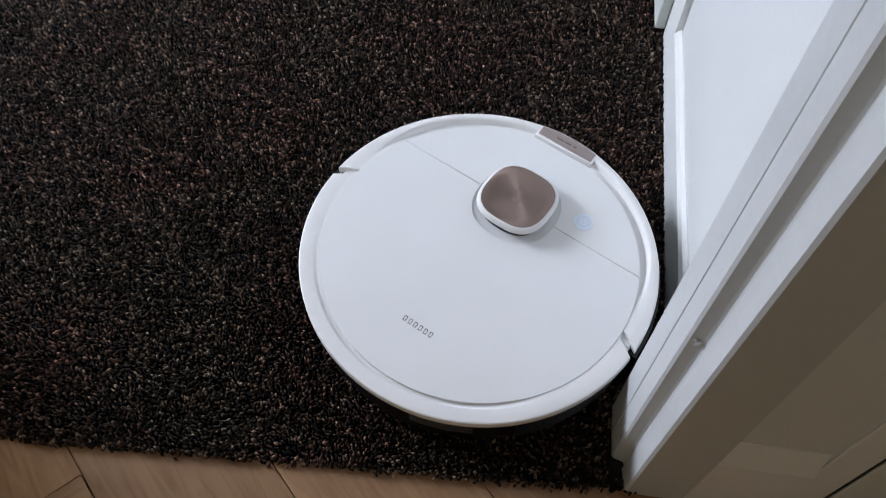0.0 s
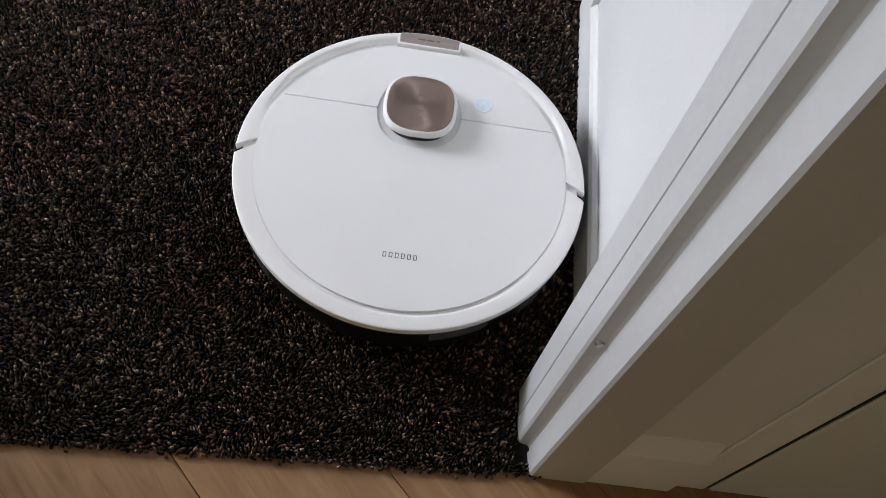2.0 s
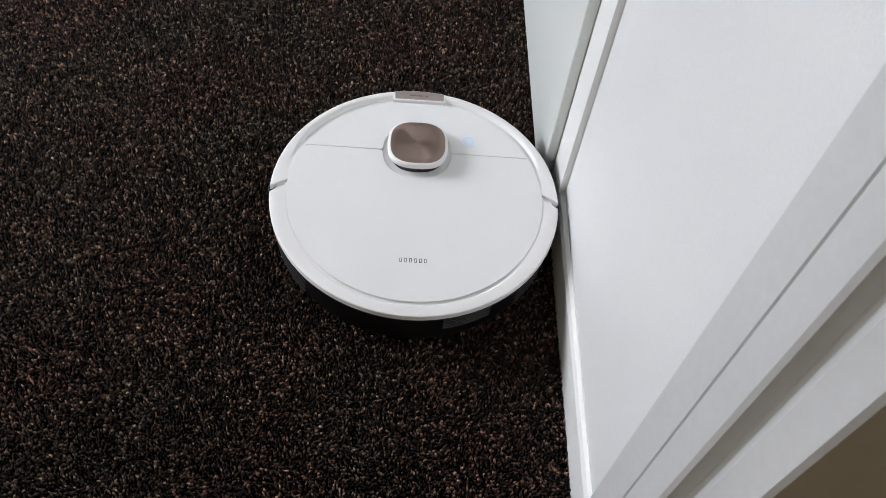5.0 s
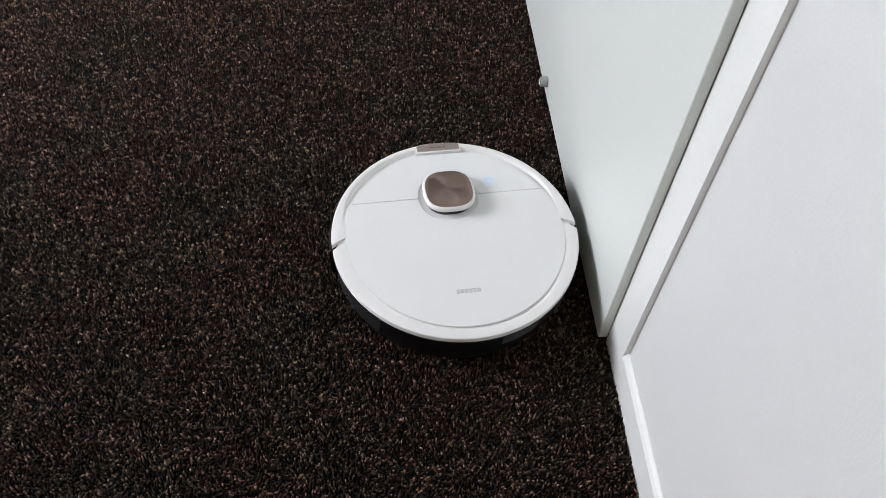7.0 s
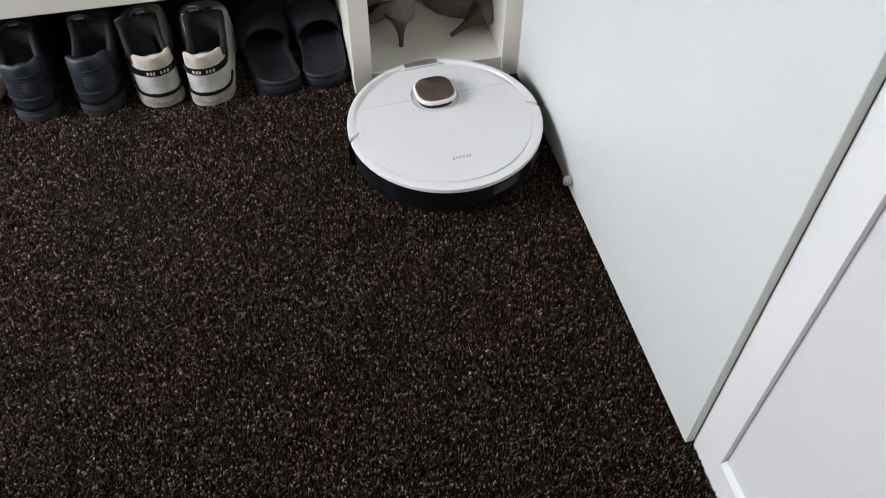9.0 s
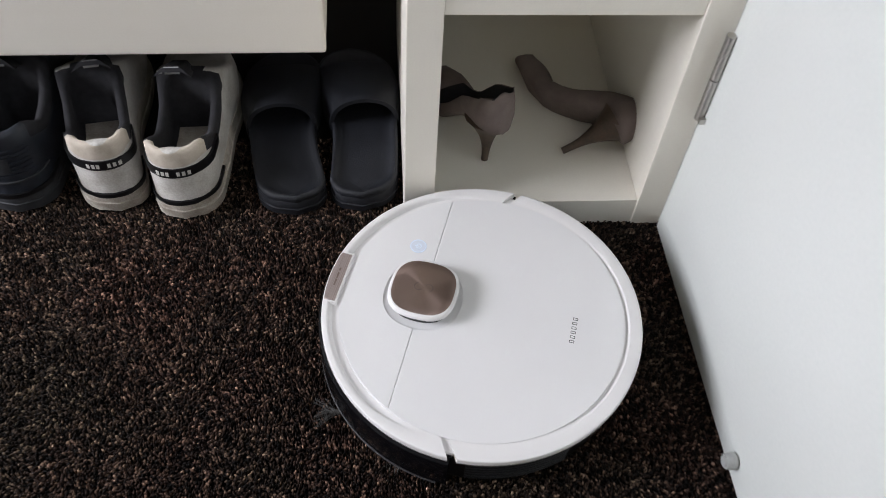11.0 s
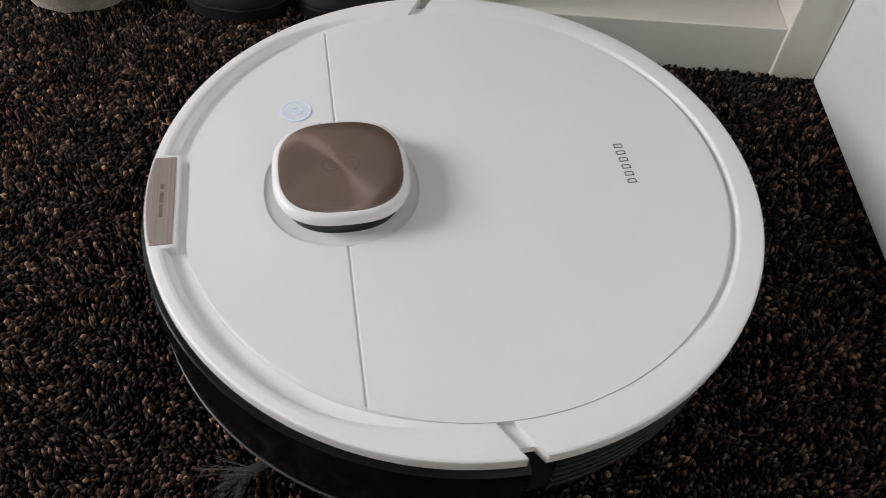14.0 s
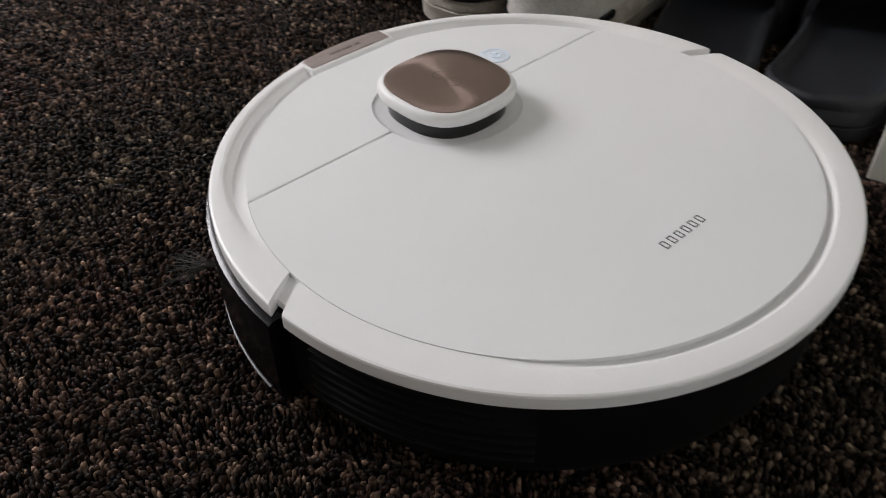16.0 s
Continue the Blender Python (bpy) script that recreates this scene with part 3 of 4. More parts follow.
    # a floor under the slots and the lid
    b = loft([[(r * math.cos(2 * math.pi * i / 96), r * math.sin(2 * math.pi * i / 96), z) for i in range(96)] for r, z in ((0.1555, 0.066), (0.1580, 0.0664), (0.1580, 0.0712), (0.05, 0.0712))], True, (True, False))
    part("deck", tidy(b), RIM, bot, "", 30)

    # lid in two plates with a joint through the tower and a round well for it
    def plate(name, y0, y1):
        outer = lid_outline(y0, y1, 0.1572)
        front = y0 > 0
        if front:
            outer = [(x, min(y, 0.1528)) for x, y in outer]
        well = [(x, y) for x, y in squircle(0.0440, 72, 2.25, 0, TY)]
        rim_pts = [p for p in well if (p[1] > TY + 0.0003 if front else p[1] < TY - 0.0003)]
        rim_pts.sort(key=lambda p: p[0])
        edge_y = y0 if front else y1
        chain = [(-0.0440, edge_y)] + rim_pts + [(0.0440, edge_y)]
        # split the outline at the joint and hang the well's edge between the halves
        if front:
            arc = [p for p in outer if p[1] > edge_y + 1e-6]
            arc.sort(key=lambda p: math.atan2(p[1] - edge_y, p[0]))
            xr = math.sqrt(0.1572 ** 2 - edge_y ** 2)
            loop = [(xr, edge_y)] + arc + [(-xr, edge_y)] + chain
        else:
            arc = [p for p in outer if p[1] < edge_y - 1e-6]
            arc.sort(key=lambda p: math.atan2(p[1] - edge_y, p[0]))
            xr = math.sqrt(0.1572 ** 2 - edge_y ** 2)
            loop = [(-xr, edge_y)] + arc + [(xr, edge_y)] + list(reversed(chain))
        b = prism(loop, 0.0715, ZL, 0.0009, seg=3)
        return part(name, tidy(b, 2e-6), SHELL, bot, "", 40)

    plate("front_lid", TY + 0.0003, 0.1572)
    rear = plate("rear_lid", -0.1572, TY - 0.0003)
    # shallow bottom of the joint between the plates
    xe = math.sqrt(0.1568 ** 2 - TY ** 2)
    for x0, x1 in ((-xe, -0.0442), (0.0442, xe)):
        part("lid_joint", box(x0, TY - 0.0012, 0.0716, x1, TY + 0.0012, ZL - 0.0011), SHELL, bot, "shallow joint across the lid")
    # sunken ring round the tower
    rings = []
    for half, z in ((0.0440, 0.0768), (0.0430, 0.0762), (0.0410, 0.0757), (0.036, 0.0754), (0.02, 0.0754)):
        rings.append([(x, y, z) for x, y in squircle(half, 72, 2.25, 0, TY)])
    part("tower_well", tidy(loft(rings, True, (False, True))), SHELL, bot, "", 60)
    # tower
    rings = [[(x, y, z) for x, y in squircle(h, 72, 2.5, 0, TY)] for h, z in ((0.0335, 0.0716), (0.0335, 0.0850), (0.030, 0.0852))]
    part("tower_band", tidy(loft(rings, True, (True, True))), SMOKE, bot, "smoked black tower window", 50)
    rings = [[(x, y, z) for x, y in squircle(h, 96, 2.75, 0, TY)] for h, z in
             ((0.030, 0.0846), (0.0352, 0.0848), (0.0374, 0.0862), (0.0381, 0.0885), (0.0378, 0.0910), (0.0368, 0.0928), (0.0352, 0.0937), (0.0344, 0.0937), (0.0343, 0.0932))]
    tower = part("tower_ring", tidy(loft(rings, True, (True, True))), RIM, bot, "white ring round the tower cap", 50)
    rings = [[(x, y, z) for x, y in squircle(h, 96, 2.75)] for h, z in ((0.0343, 0.0), (0.0343, 0.0010), (0.0338, 0.0013), (0.026, 0.00142), (0.018, 0.00148), (0.010, 0.0015), (0.003, 0.0015))]
    cap = part("tower_cap", tidy(loft(rings, True, (False, True))), CAP, bot, "spun bronze metal tower cap", 50)
    cap.location = (0, TY, 0.0930)
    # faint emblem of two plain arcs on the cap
    for y, a0 in ((0.0056, 15), (-0.0056, 195)):
        e = loft(ring_arc([(0.0042, 0.0013), (0.0042, 0.00156), (0.0053, 0.00156), (0.0053, 0.0013)], a0, a0 + 215, 20), True, (True, True))
        bmesh.ops.transform(e, matrix=Matrix.Translation((0, y, 0)), verts=e.verts)
        part("emblem", tidy(e), ETCH, cap, "faint dark emblem arc")
    # power button
    rings = [[(0.0655 + r * math.cos(2 * math.pi * i / 40), 0.0905 + r * math.sin(2 * math.pi * i / 40), z) for i in range(40)] for r, z in ((0.0098, ZL - 0.0004), (0.0098, ZL + 0.00022), (0.0094, ZL + 0.0003), (0.0, ZL + 0.0003))]
    button = part("power_button", tidy(loft(rings[:-1], True, (True, True))), HALO, bot, "round touch button with a pale blue backlight", 40)
    rings = [[(0.0655 + r * math.cos(2 * math.pi * i / 40), 0.0905 + r * math.sin(2 * math.pi * i / 40), ZL + z) for i in range(40)] for r, z in ((0.0094, 0.0002), (0.0094, 0.0005), (0.0084, 0.0005), (0.0084, 0.0002))]
    part("button_ring", tidy(loft(rings)), LED, button, "pale blue glowing ring")
    b = bmesh.new()
    loft(ring_arc([(0.0026, 0), (0.0026, 0.0005), (0.0034, 0.0005), (0.0034, 0)], 120, 420, 20), True, (True, True), b)
    bmesh.ops.transform(b, matrix=Matrix.Translation((0.0655, 0.0900, ZL + 0.0002)), verts=b.verts)
    box(0.0651, 0.0905, ZL + 0.0002, 0.0659, 0.0945, ZL + 0.0007, bm=b)
    part("power_mark", b, LED, button, "pale blue glowing power sign")
    # bronze sensor plate let into the front rim
    out = [(-0.0325, 0.1602), (0.0325, 0.1602)]
    arc = [(0.1752 * math.cos(radians(a)), 0.1752 * math.sin(radians(a))) for a in np.linspace(79.2, 100.8, 15)]
    base = [(-0.0348, 0.1578), (0.0348, 0.1578)] + [(0.1762 * math.cos(radians(a)), 0.1762 * math.sin(radians(a))) for a in np.linspace(78.4, 101.6, 15)]
    part("sensor_mount", tidy(prism(base, 0.070, ZL + 0.0002, 0.0008)), RIM, bot, "", 40)
    bar = part("sensor_plate", tidy(prism(out + arc, ZL - 0.001, ZL + 0.0009, 0.0006)), BAR, bot, "brushed bronze sensor plate", 40)
    for x, w in ((-0.0085, 0.009), (0.001, 0.008), (0.0095, 0.004)):
        part("plate_print", box(x - w / 2, 0.1661, ZL + 0.0008, x + w / 2, 0.1681, ZL + 0.00100), ETCH, bar, "faint small print")
    # printed mark: six plain strokes
    for k in range(6):
        x = -0.0160 + k * 0.00585
        mk = bmesh.new()
        for a in ((x, -0.1044, x + 0.0007, -0.0988), (x + 0.0027, -0.1040, x + 0.0034, -0.0992), (x + 0.0007, -0.1044, x + 0.0030, -0.1037), (x + 0.0007, -0.0995, x + 0.0030, -0.0988)):
            box(a[0], a[1], ZL - 0.0003, a[2], a[3], ZL + 0.00012, bm=mk)
        part("printed_mark", mk, PRINT, rear, "grey printed mark")
    # side brushes
    brushes = []
    for sx in (-1, 1):
        rng = random.Random(5 + sx)
        b = bmesh.new()
        bmesh.ops.create_cone(b, cap_ends=True, segments=20, radius1=0.014, radius2=0.011, depth=0.006, matrix=Matrix.Translation((0, 0, 0.009)))
        for arm in range(3):
            base_a = arm * 120
            for k in range(36):
                a = radians(base_a + rng.uniform(-3.5, 3.5))
                a2 = a + radians(rng.uniform(-17, 17))
                L = rng.uniform(0.058, 0.072)
                p0, p1 = Vector((0.012 * math.cos(a), 0.012 * math.sin(a), 0.0085)), Vector((0.045 * math.cos(a), 0.045 * math.sin(a), 0.0075 + rng.uniform(-0.001, 0.002)))
                p2 = Vector((L * math.cos(a2), L * math.sin(a2), 0.003 + rng.uniform(-0.001, 0.003)))
                t = 0.0002
                side = Vector((-math.sin(a), math.cos(a), 0)) * t
                up = Vector((0, 0, t))
                loft([[p + side, p + up, p - side, p - up] for p in (p0, p1, p2)], True, (True, True), b)
        br = part("side_brush", b, BRISTLE, bot, "grey bristle side brush")
        br.matrix_basis = pose(sx * 0.118, 0.088, 0)
        brushes.append(br)
    return bot, brushes


bot, brushes = robot_vacuum()


# ---- shoes ----
def lerp_table(table, s):
    """Linear look-up in rows of (s, value)."""
    for (a, va), (b, vb) in zip(table, table[1:]):
        if s <= b:
            k = (s - a) / (b - a)
            k = k * k * (3 - 2 * k)
            return va + (vb - va) * k
    return table[-1][1]


def foot_half(s, w, bend):
    """Half widths to the outer and inner side, and the middle line, at s along a sole."""
    if s < 0.12:
        h = 0.78 * math.sqrt(max(0.0, 1 - (1 - s / 0.12) ** 2))
    elif s > 0.76:
        h = math.sqrt(max(0.0, 1 - ((s - 0.76) / 0.24) ** 2.3))
    else:
        h = lerp_table(((0.12, 0.78), (0.40, 0.78), (0.68, 1.0), (0.76, 1.0)), s)
    return w * h, bend * math.sin(math.pi * min(1, s * 1.05)) * 0.012


STEPS = [0.0, 0.006, 0.015, 0.03, 0.05, 0.08, 0.12, 0.18, 0.24, 0.31, 0.38, 0.44, 0.47, 0.52, 0.58, 0.66, 0.74, 0.82, 0.88, 0.93, 0.965, 0.985, 0.997]


def sole_bm(length, w, bend, z0, z1, flare=0.0):
    b = bmesh.new()
    rings = []
    ss = [i / 40 for i in range(41)]
    pts = []
    for s in ss:
        h, c = foot_half(s, w, bend)
        pts.append((c + h, s * length))
    for s in reversed(ss):
        h, c = foot_half(s, w, bend)
        pts.append((c - h, s * length))
    cx, cy = 0, length / 2
    def grown(g, z):
        return [(cx + (x - cx) * (1 + g / w), cy + (y - cy) * (1 + g / cy), z) for x, y in pts]
    mid = (z0 + z1) / 2
    rings = [grown(-0.002, z0), grown(0.001 + flare, z0 + 0.003), grown(0.0015 + flare, mid - 0.001), grown(-0.0005 + flare / 2, mid), grown(0.001 + flare / 2, mid + 0.001), grown(0.0, z1 - 0.002), grown(-0.003, z1)]
    return tidy(loft(rings, True, (True, True), b))


def upper_bm(length, w, bend, z0, collar, opening=(0.035, 0.47), throat=0.62, wall=0.006, insole=0.03):
    """The upper of a low shoe: outer wall, padded collar, hollow with an insole, closed vamp. Material 0 outside, 1 lining, 2 insole, 3 collar."""
    b = bmesh.new()
    grid = []
    for s in STEPS:
        h, c = foot_half(s, w * 0.97, bend)
        H = lerp_table(collar, s)
        open_ = opening[0] < s < opening[1]
        y = s * length
        row = []
        def lean(z):
            # the heel leans a little forward with height
            return y + (0.010 * (z - z0) / 0.08 if s < 0.15 else 0)
        neck = min(h, h * throat + 0.004)
        for sg in (1, -1):
            side = [(c + sg * h, z0), (c + sg * h * 1.02, z0 + (H - z0) * 0.35), (c + sg * (h * 0.55 + neck * 0.45), z0 + (H - z0) * 0.75), (c + sg * neck, H - 0.003)]
            if open_:
                inn = max(neck - wall, 0.001)
                tail = [(c + sg * (neck - wall * 0.4), H), (c + sg * inn, H - 0.003), (c + sg * min(inn * 1.15, h - 0.004), insole + 0.012), (c + sg * inn * 0.85, insole)]
            else:
                tail = [(c + sg * neck * 0.75, H + 0.001), (c + sg * neck * 0.5, H + 0.0025), (c + sg * neck * 0.25, H + 0.0035), (c + sg * neck * 0.08, H + 0.004)]
            row.append([(x, lean(z), z) for x, z in side + tail])
        pts = row[0] + list(reversed(row[1]))
        grid.append(pts)
    vs = [[b.verts.new(p) for p in r] for r in grid]
    n = len(grid[0])
    for gi, (a, c) in enumerate(zip(vs, vs[1:])):
        s = (STEPS[gi] + STEPS[gi + 1]) / 2
        for i in range(n - 1):
            f = b.faces.new((a[i], a[i + 1], c[i + 1], c[i]))
            d = min(i, n - 2 - i)
            inside = opening[0] < s < opening[1] + 0.05
            if inside and d >= 5:
                f.material_index = 2 if d >= 7 and s < opening[1] - 0.03 else 1
            elif d in (2, 3, 4) and s < 0.085:
                f.material_index = 3
            elif d in (2, 3, 4) and s < opening[1] + 0.02:
                f.material_index = 1
            f.smooth = True
    bmesh.ops.remove_doubles(b, verts=b.verts, dist=1e-5)
    bmesh.ops.recalc_face_normals(b, faces=b.faces)
    return b


def heel_strip(length, w, bend, z0, z1, lift, s_max=0.16, tip=0.004):
    """A thin raised band round the back of the heel."""
    rings = []
    left = []
    ss = [s_max * (1 - i / 12) ** 2 for i in range(13)]
    for sg in (-1, 1):
        seq = ss if sg < 0 else list(reversed(ss))[1:]
        for s in seq:
            h, c = foot_half(s, w, bend)
            left.append((c + sg * (h + lift), s * length - lift * (1 - s / s_max)))
    for x, y in left:
        def p(z, o):
            y2 = y + 0.010 * (z - 0.03) / 0.08
            return (x * (1 + o / w), y2 + (-o if abs(x) < w * 0.4 else 0), z)
        rings.append([p(z0, -0.002), p(z0, tip * 0.3), p((z0 + z1) / 2, tip * 0.4), p(z1, tip * 0.3), p(z1, -0.002)])
    return tidy(loft(rings, True, (True, True)))


def heel_bar(length, w, bend, x, width, z0, z1):
    """A thin printed bar that follows the heel band."""
    pts = []
    for sg in (-1, 1):
        for s in ([0.2 * (1 - i / 24) ** 2 for i in range(25)] if sg < 0 else [0.2 * (i / 24) ** 2 for i in range(1, 25)]):
            h, c = foot_half(s, w, bend)
            px = c + sg * (h + 0.0004)
            pts.append((px * (1 + 0.0016 / w), s * length - 0.0004 - (0.0016 if abs(px) < w * 0.4 else 0)))
    pts.sort()
    xs, ys = [p[0] for p in pts], [p[1] for p in pts]
    rings = []
    for t in (-0.5, 0.0, 0.5):
        a = x + t * width
        y = float(np.interp(a, xs, ys))
        rings.append([(a, y + 0.010 * (z - 0.03) / 0.08 + o, z) for z, o in ((z0, 0.001), (z0, -0.0004), (z1, -0.0004), (z1, 0.001))])
    return tidy(loft(rings, True, (True, True)))


COLLAR = ((0.0, 0.106), (0.02, 0.107), (0.06, 0.113), (0.12, 0.104), (0.26, 0.084), (0.38, 0.096), (0.46, 0.122), (0.52, 0.116), (0.64, 0.088), (0.80, 0.062), (0.93, 0.054), (1.0, 0.038))


def sneaker(m, mirror, look_dark, label, group):
    k = -1 if mirror else 1
    sh = empty_thing("sneaker", label, "shoe", group, m)
    L, w = 0.298, 0.052
    up = [NAVY, LINING, LINING, NAVY] if look_dark else [WLEATHER, LINING, INSOLE, BEIGE]
    part("sole", sole_bm(L, w, k, -0.002, 0.034, 0.0015), NAVYSOLE if look_dark else WSOLE, sh, "dark rubber sole" if look_dark else "worn off-white rubber sole", 50)
    part("upper", upper_bm(L, w, k, 0.030, [(a, h * (1.1 if look_dark else 1.0)) for a, h in COLLAR], throat=0.86, wall=0.011), up, sh, "dark navy leather upper" if look_dark else "worn white leather upper with beige suede collar")
    part("sole_stripe", heel_strip(L, w, k, 0.0275, 0.0335, 0.0012, 0.20), BLACK, sh, "dark line round the sole", 40)
    if look_dark:
        for z in (0.060, 0.066, 0.072, 0.078, 0.084, 0.090, 0.096):
            part("heel_ridge", heel_strip(L, w, k, z, z + 0.0028, 0.0004, 0.05), NAVY, sh, "", 40)
        part("heel_mark", heel_strip(L, w, k, 0.066, 0.088, 0.0012, 0.004), NAVYSOLE, sh, "dark raised heel mark", 40)
        part("heel_trim", heel_strip(L, w, k, 0.050, 0.0525, 0.0006, 0.12), NAVYSOLE, sh, "grey line under the heel panel", 40)
    else:
        band = part("heel_band", heel_strip(L, w, k, 0.072, 0.085, 0.0004, 0.20), BLACK, sh, "black band round the heel", 40)
        for x in (-0.0195, -0.0135, -0.0080, 0.0055, 0.0120, 0.0185):
            part("printed_bar", heel_bar(L, w, k, x, 0.0038, 0.0757, 0.0815), WLEATHER, band, "white printed bar")
    tongue = bmesh.new()
    rings = []
    for t in (0, 0.25, 0.5, 0.75, 1.0):
        y, z = (0.53 - 0.17 * t) * L, 0.112 + 0.030 * t
        hw = 0.018 + 0.006 * t
        rings.append([(-hw, y, z), (-hw * 0.5, y + 0.004, z + 0.005), (hw * 0.5, y + 0.004, z + 0.005), (hw, y, z), (hw * 0.5, y + 0.007, z + 0.009), (-hw * 0.5, y + 0.007, z + 0.009)])
    loft(rings, True, (True, True), tongue)
    part("tongue_label", box(-0.009, 0.385 * L + 0.0005, 0.1405, 0.009, 0.385 * L + 0.0035, 0.1500), FAINT, sh, "small grey tongue label")
    part("tongue", tidy(tongue), LINING, sh, "padded black tongue", 60)
    return sh


def slide(m, mirror, label, group):
    """A foam bath slipper: dished footbed with a raised edge and a broad strap."""
    k = -1 if mirror else 1
    sh = empty_thing("slipper", label, "slipper", group, m)
    L, w = 0.288, 0.055
    part("sole", sole_bm(L, w, k, -0.002, 0.026, 0.001), SLIDE, sh, "ridged black foam sole", 50)
    rings = []
    for g, z, f in ((0.0005, 0.0245, 1), (0.0012, 0.0300, 1), (-0.001, 0.0335, 1), (-0.004, 0.0335, 1), (-0.0075, 0.0295, 1), (-0.011, 0.0272, 1), (-0.016, 0.0262, 1), (-0.016, 0.0258, 0.66), (-0.016, 0.0256, 0.33), (-0.016, 0.0256, 0.02)):
        pts = []
        for s in [i / 40 for i in range(41)]:
            h, c = foot_half(s, w, k)
            pts.append((c + max(h + g, 0.0003) * f, s))
        for s in [1 - i / 40 for i in range(41)]:
            h, c = foot_half(s, w, k)
            pts.append((c - max(h + g, 0.0003) * f, s))
        rings.append([(x, L / 2 + (s - 0.5) * (L + 2 * g), z) for x, s in pts])
    part("footbed", tidy(loft(rings, True, (False, False))), SLIDE, sh, "dished dark footbed", 60)
    rings = []
    for s in np.linspace(0.47, 0.86, 9):
        h, c = foot_half(s, w, k)
        top = 0.082 - 0.055 * (s - 0.47) / 0.39 * 0.55
        outer = [(c + (h + 0.003) * math.cos(a), s * L - 0.012 * math.sin(a), 0.018 + (top - 0.018) * math.sin(a) ** 0.75) for a in np.linspace(0, math.pi, 17)]
        inner = [(c + (h - 0.002) * math.cos(a), s * L - 0.012 * math.sin(a), 0.016 + (top - 0.022) * math.sin(a) ** 0.75) for a in np.linspace(math.pi, 0, 17)]
        rings.append(outer + inner)
    part("strap", tidy(loft(rings, True, (True, True))), SLIDE, sh, "broad black strap", 60)
    return sh


def pump(m, label, group, mat, heel_mat, height=0.088):
    """A high-heeled court shoe; origin at the heel's tip, toe along +y."""
    sh = empty_thing("high_heel", label, "shoe", group, m)
    L, w = 0.215, 0.036
    def base(s):
        return height * lerp_table(((0, 1.0), (0.18, 0.94), (0.62, 0.08), (0.72, 0.0), (1.0, 0.04)), s) + 0.001
    wall = ((0.0, 0.052), (0.06, 0.052), (0.25, 0.036), (0.5, 0.026), (0.62, 0.024), (0.72, 0.032), (0.86, 0.026), (1.0, 0.008))
    b = bmesh.new()
    grid = []
    for s in STEPS:
        h, c = foot_half(s, w, 0.3)
        if s > 0.7:
            h *= 1 - 0.25 * ((s - 0.7) / 0.3)
        z, H = base(s), lerp_table(wall, s)
        open_ = 0.02 < s < 0.66
        y = s * L - 0.028
        row = []
        for sg in (1, -1):
            side = [(0.15 * h, z - 0.001), (0.8 * h, z), (h, z + 0.3 * H), (0.97 * h, z + 0.7 * H), (0.88 * h, z + H)]
            tail = [(0.84 * h, z + H - 0.001), (0.9 * h, z + 0.4 * H), (0.7 * h, z + 0.006), (0.1 * h, z + 0.005)] if open_ else [(0.66 * h, z + H * 1.06), (0.44 * h, z + H * 1.1), (0.22 * h, z + H * 1.13), (0.05 * h, z + H * 1.14)]
            row.append([(c + sg * x, y + (0.006 * (zz - z) / 0.05 if s < 0.1 else 0), zz) for x, zz in side + tail])
        grid.append(row[0] + list(reversed(row[1])))
    vs = [[b.verts.new(p) for p in r] for r in grid]
    n = len(grid[0])
    for gi, (a, c) in enumerate(zip(vs, vs[1:])):
        s = (STEPS[gi] + STEPS[gi + 1]) / 2
        for i in range(n):
            f = b.faces.new((a[i], a[(i + 1) % n], c[(i + 1) % n], c[i]))
            d = min(i, n - 1 - i)
            if 0.02 < s < 0.70 and 5 <= d <= 8 and i != n - 1:
                f.material_index = 1
            f.smooth = True
    bmesh.ops.remove_doubles(b, verts=b.verts, dist=1e-5)
    bmesh.ops.recalc_face_normals(b, faces=b.faces)
    part("upper", b, [mat, LINING], sh)
    rings = []
    for t in np.linspace(0, 1, 9):
        z = height * (1.0 - t) + 0.004 * (1 - t)
        r = 0.0048 + 0.026 * (1 - t) ** 2.6
        yy = 0.004 * t + 0.008 * (1 - t) ** 2
        rings.append([(r * math.cos(a), yy + r * (0.9 if math.sin(a) > 0 else 1.0) * math.sin(a), z) for a in np.linspace(0, 2 * math.pi, 17)[:-1]])
    part("heel", tidy(loft(rings, True, (True, True))), heel_mat, sh, "slender stiletto heel", 60)
    return sh


sneaker(pose(-0.938, 0.903, 0.0, 0, 0, 8), True, True, "dark navy leather sneaker standing under the cabinet", "dark sneakers")
sneaker(pose(-0.829, 0.897, 0.0, 0, 0, 3), False, True, "dark navy leather sneaker standing under the cabinet", "dark sneakers")
sneaker(pose(-0.703, 0.895, 0.0, 0, 0, 9), True, False, "worn white sneaker with beige collar and black heel band", "white sneakers")
sneaker(pose(-0.619, 0.879, 0.0, 0, 0, 1), False, False, "worn white sneaker with beige collar and black heel band", "white sneakers")
slide(pose(-0.476, 0.880, 0.0, 0, 0, 5), True, "black foam slipper standing on the carpet", "black slippers")
slide(pose(-0.392, 0.884, 0.0, 0, 0, 3), False, "black foam slipper standing on the carpet", "black slippers")
pump(pose(-1.083, 0.942, 0.0, 0, 0, 10), "nude leather high heel standing with its heel forward", "nude high heels", NUDE, NUDE, 0.085)
pump(pose(-1.030, 1.150, 0.0, 0, 0, 176), "nude leather high heel standing with its toe forward", "nude high heels", NUDE, NUDE, 0.085)

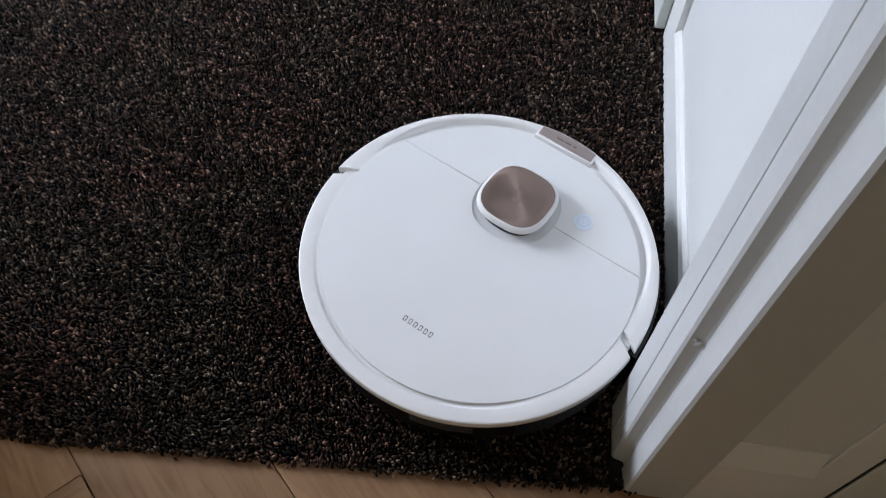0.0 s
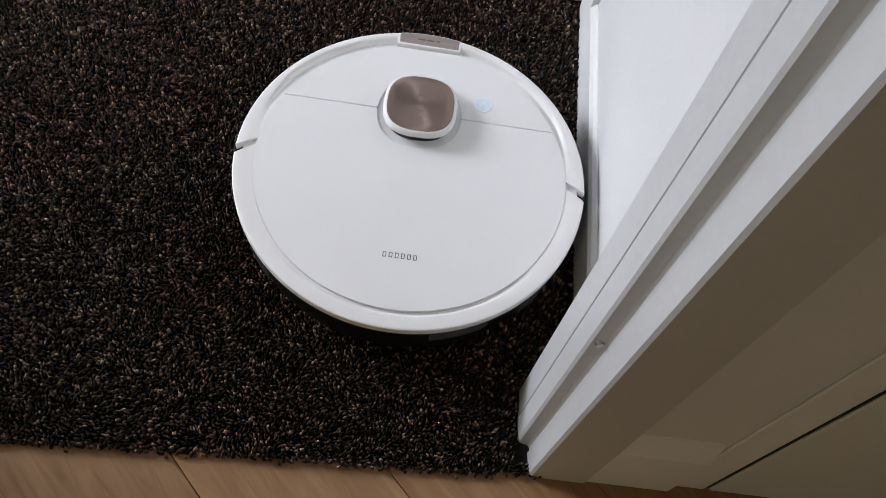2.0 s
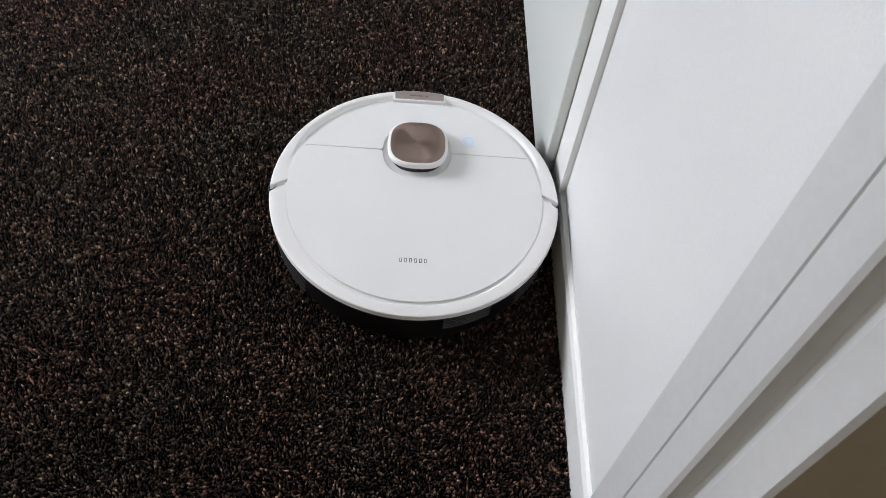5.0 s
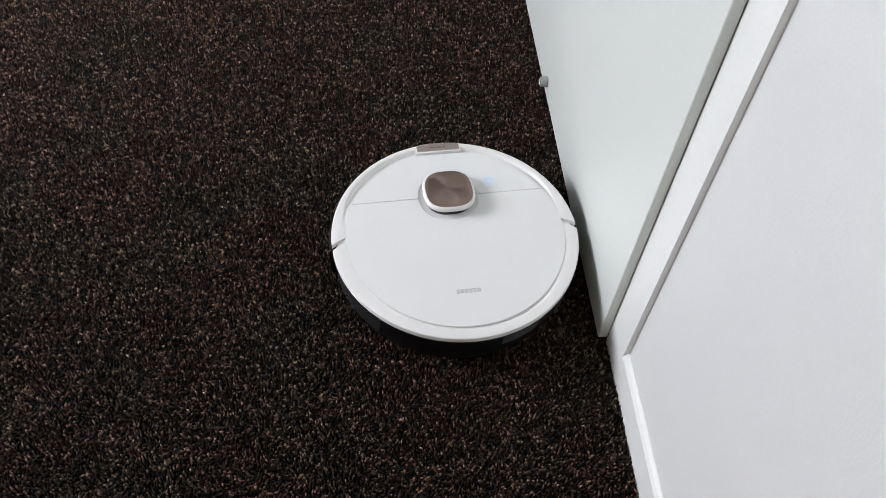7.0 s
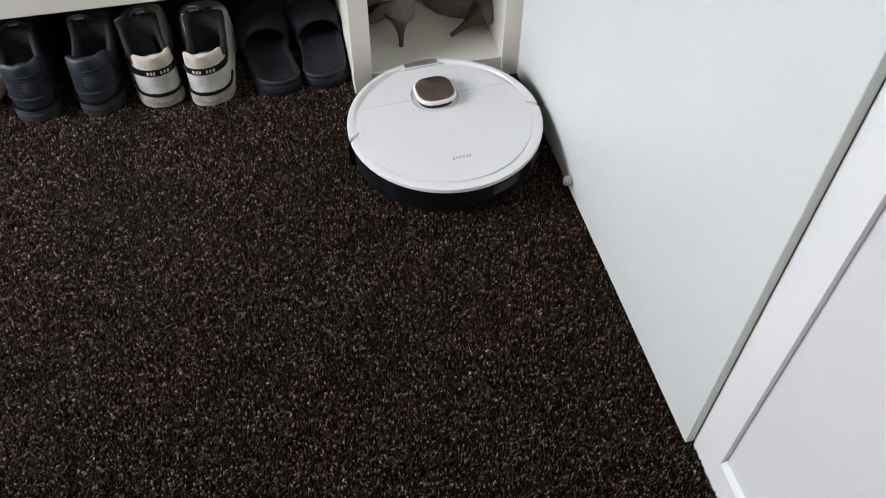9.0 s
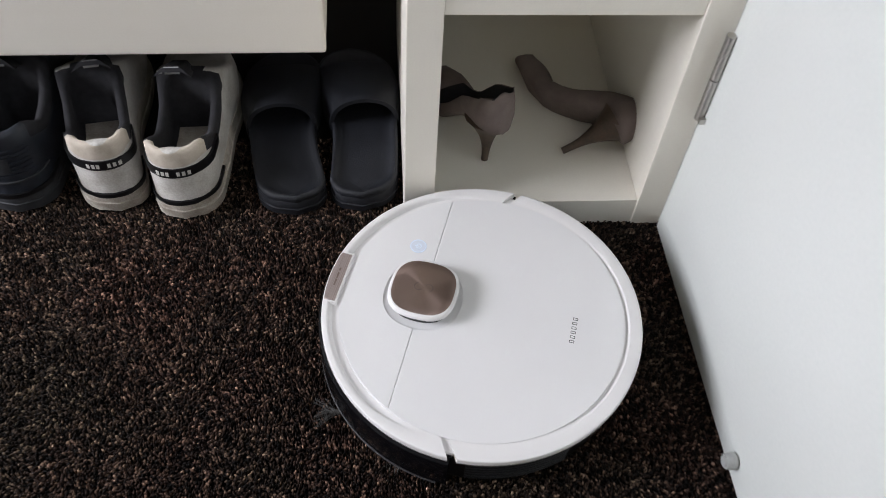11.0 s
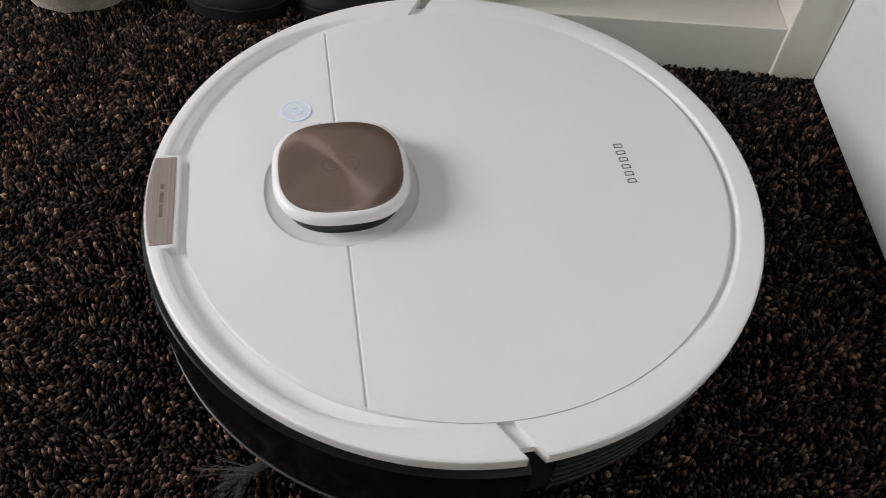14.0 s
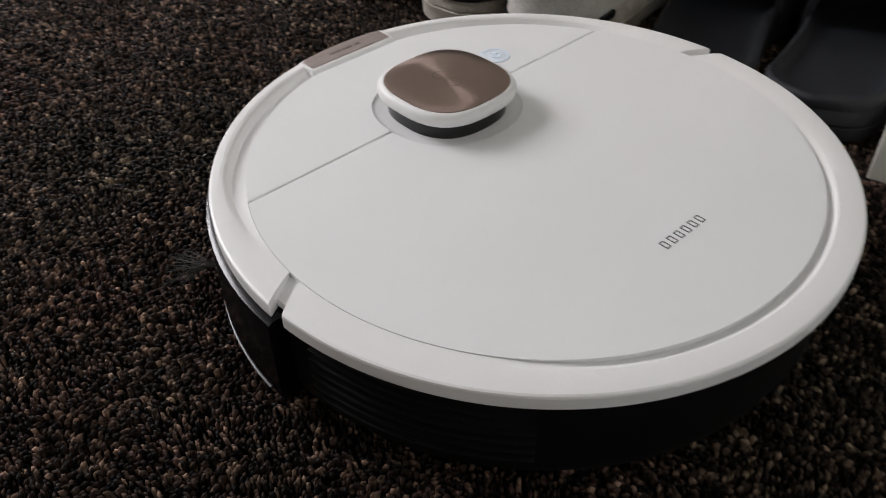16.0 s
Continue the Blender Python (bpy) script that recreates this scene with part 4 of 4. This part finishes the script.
# ---- shoe rack and cabinet ----
rack = empty_thing("shoe_rack", "white open shoe rack with a low plinth", "shelf", m=pose(-0.001, 0.852, 0, 0, 0, -0.7))
RH = 0.90
part("side_panel", box(-0.338, 0.0, -0.003, -0.3005, 0.40, RH, 0.0012), BOARD, rack)
part("side_panel", box(-0.0375, 0.0, -0.003, 0.0, 0.40, RH, 0.0012), BOARD, rack)
part("bottom_board", box(-0.3003, 0.0025, -0.003, -0.0377, 0.40, 0.0425, 0.0008), BOARD, rack)
part("shelf_board", box(-0.3003, 0.0025, 0.33, -0.0377, 0.392, 0.35, 0.0008), BOARD, rack)
part("top_board", box(-0.3003, 0.0025, RH - 0.04, -0.0377, 0.40, RH, 0.0008), BOARD, rack)
part("back_board", box(-0.3003, 0.393, 0.043, -0.0377, 0.40, RH - 0.041), BOARD, rack)

cab = empty_thing("wall_cabinet", "long white cabinet hung above the shoes", "cabinet")
part("body", box(-2.2, 1.02, 0.172, -0.43, 1.419, 0.60, 0.0015), BOARD, cab)
part("front_panel", box(-2.2, 1.0, 0.166, -0.43, 1.0195, 0.60, 0.003), BOARD, cab)

pump(pose(-0.228, 0.928, 0.0435, 0, 0, 24), "taupe suede high heel standing in the rack", "taupe high heels", TAUPE, STACK, 0.074)
pump(pose(-0.124, 0.934, 0.0490, 0, 66, 14), "taupe suede high heel lying on its side in the rack", "taupe high heels", TAUPE, STACK, 0.074)


# ---- movement ----
def motions():
    walk(bot, [
        (0.0, pose(-0.1894, -0.4175, 0, 0, 0, -27.99)),
        (0.5, pose(-0.1689, -0.3844, 0, 0, 0, -35.24)),
        (1.0, pose(-0.1725, -0.3950, 0, 0, 0, -12.83)),
        (1.5, pose(-0.1742, -0.3794, 0, 0, 0, 4.87)),
        (2.0, pose(-0.1746, -0.3369, 0, 0, 0, -0.29)),
        (2.5, pose(-0.1696, -0.2883, 0, 0, 0, -2.43)),
        (3.0, pose(-0.1705, -0.2369, 0, 0, 0, -1.40)),
        (3.5, pose(-0.1695, -0.1951, 0, 0, 0, -2.34)),
        (4.0, pose(-0.1690, -0.1436, 0, 0, 0, -1.76)),
        (4.5, pose(-0.1691, -0.1152, 0, 0, 0, -1.16)),
        (7.0, pose(-0.1983, 0.1375, 0, 0, 0, 5.35)),
        (7.5, pose(-0.2056, 0.2399, 0, 0, 0, 2.78)),
        (8.0, pose(-0.2035, 0.3853, 0, 0, 0, 1.09)),
        (8.5, pose(-0.1994, 0.5159, 0, 0, 0, 3.77)),
        (9.0, pose(-0.2000, 0.6587, 0, 0, 0, 3.83)),
        (9.2, pose(-0.2016, 0.6758, 0, 0, 0, 5.22)),
        (11.3, pose(-0.2860, 0.6745, 0, 0, 0, 75.47)),
        (11.5, pose(-0.2994, 0.6733, 0, 0, 0, 74.74)),
        (12.0, pose(-0.2501, 0.6594, 0, 0, 0, 75.84)),
        (12.5, pose(-0.2503, 0.6619, 0, 0, 0, 94.82)),
        (13.0, pose(-0.2470, 0.6620, 0, 0, 0, 116.6)),
        (13.3, pose(-0.2428, 0.6645, 0, 0, 0, 128.06)),
        (13.5, pose(-0.2500, 0.6625, 0, 0, 0, 114.8)),
        (14.0, pose(-0.2966, 0.6435, 0, 0, 0, 100.53)),
        (14.5, pose(-0.3606, 0.6389, 0, 0, 0, 91.57)),
        (15.0, pose(-0.4181, 0.6397, 0, 0, 0, 85.22)),
        (15.5, pose(-0.4839, 0.6531, 0, 0, 0, 78.39)),
        (16.0, pose(-0.4986, 0.6575, 0, 0, 0, 76.87)),
    ])
    for br, sx in zip(brushes, (-1, 1)):
        turns = [(0.0, 95), (10.0, 95), (12.5, 120), (14.0, 112), (14.5, 97.6), (15.0, 60.7), (15.5, 43.7), (16.0, 18)]
        walk(br, [(t, pose(sx * 0.118, 0.088, 0, 0, 0, a if sx < 0 else 180 - a)) for t, a in turns])


motions()
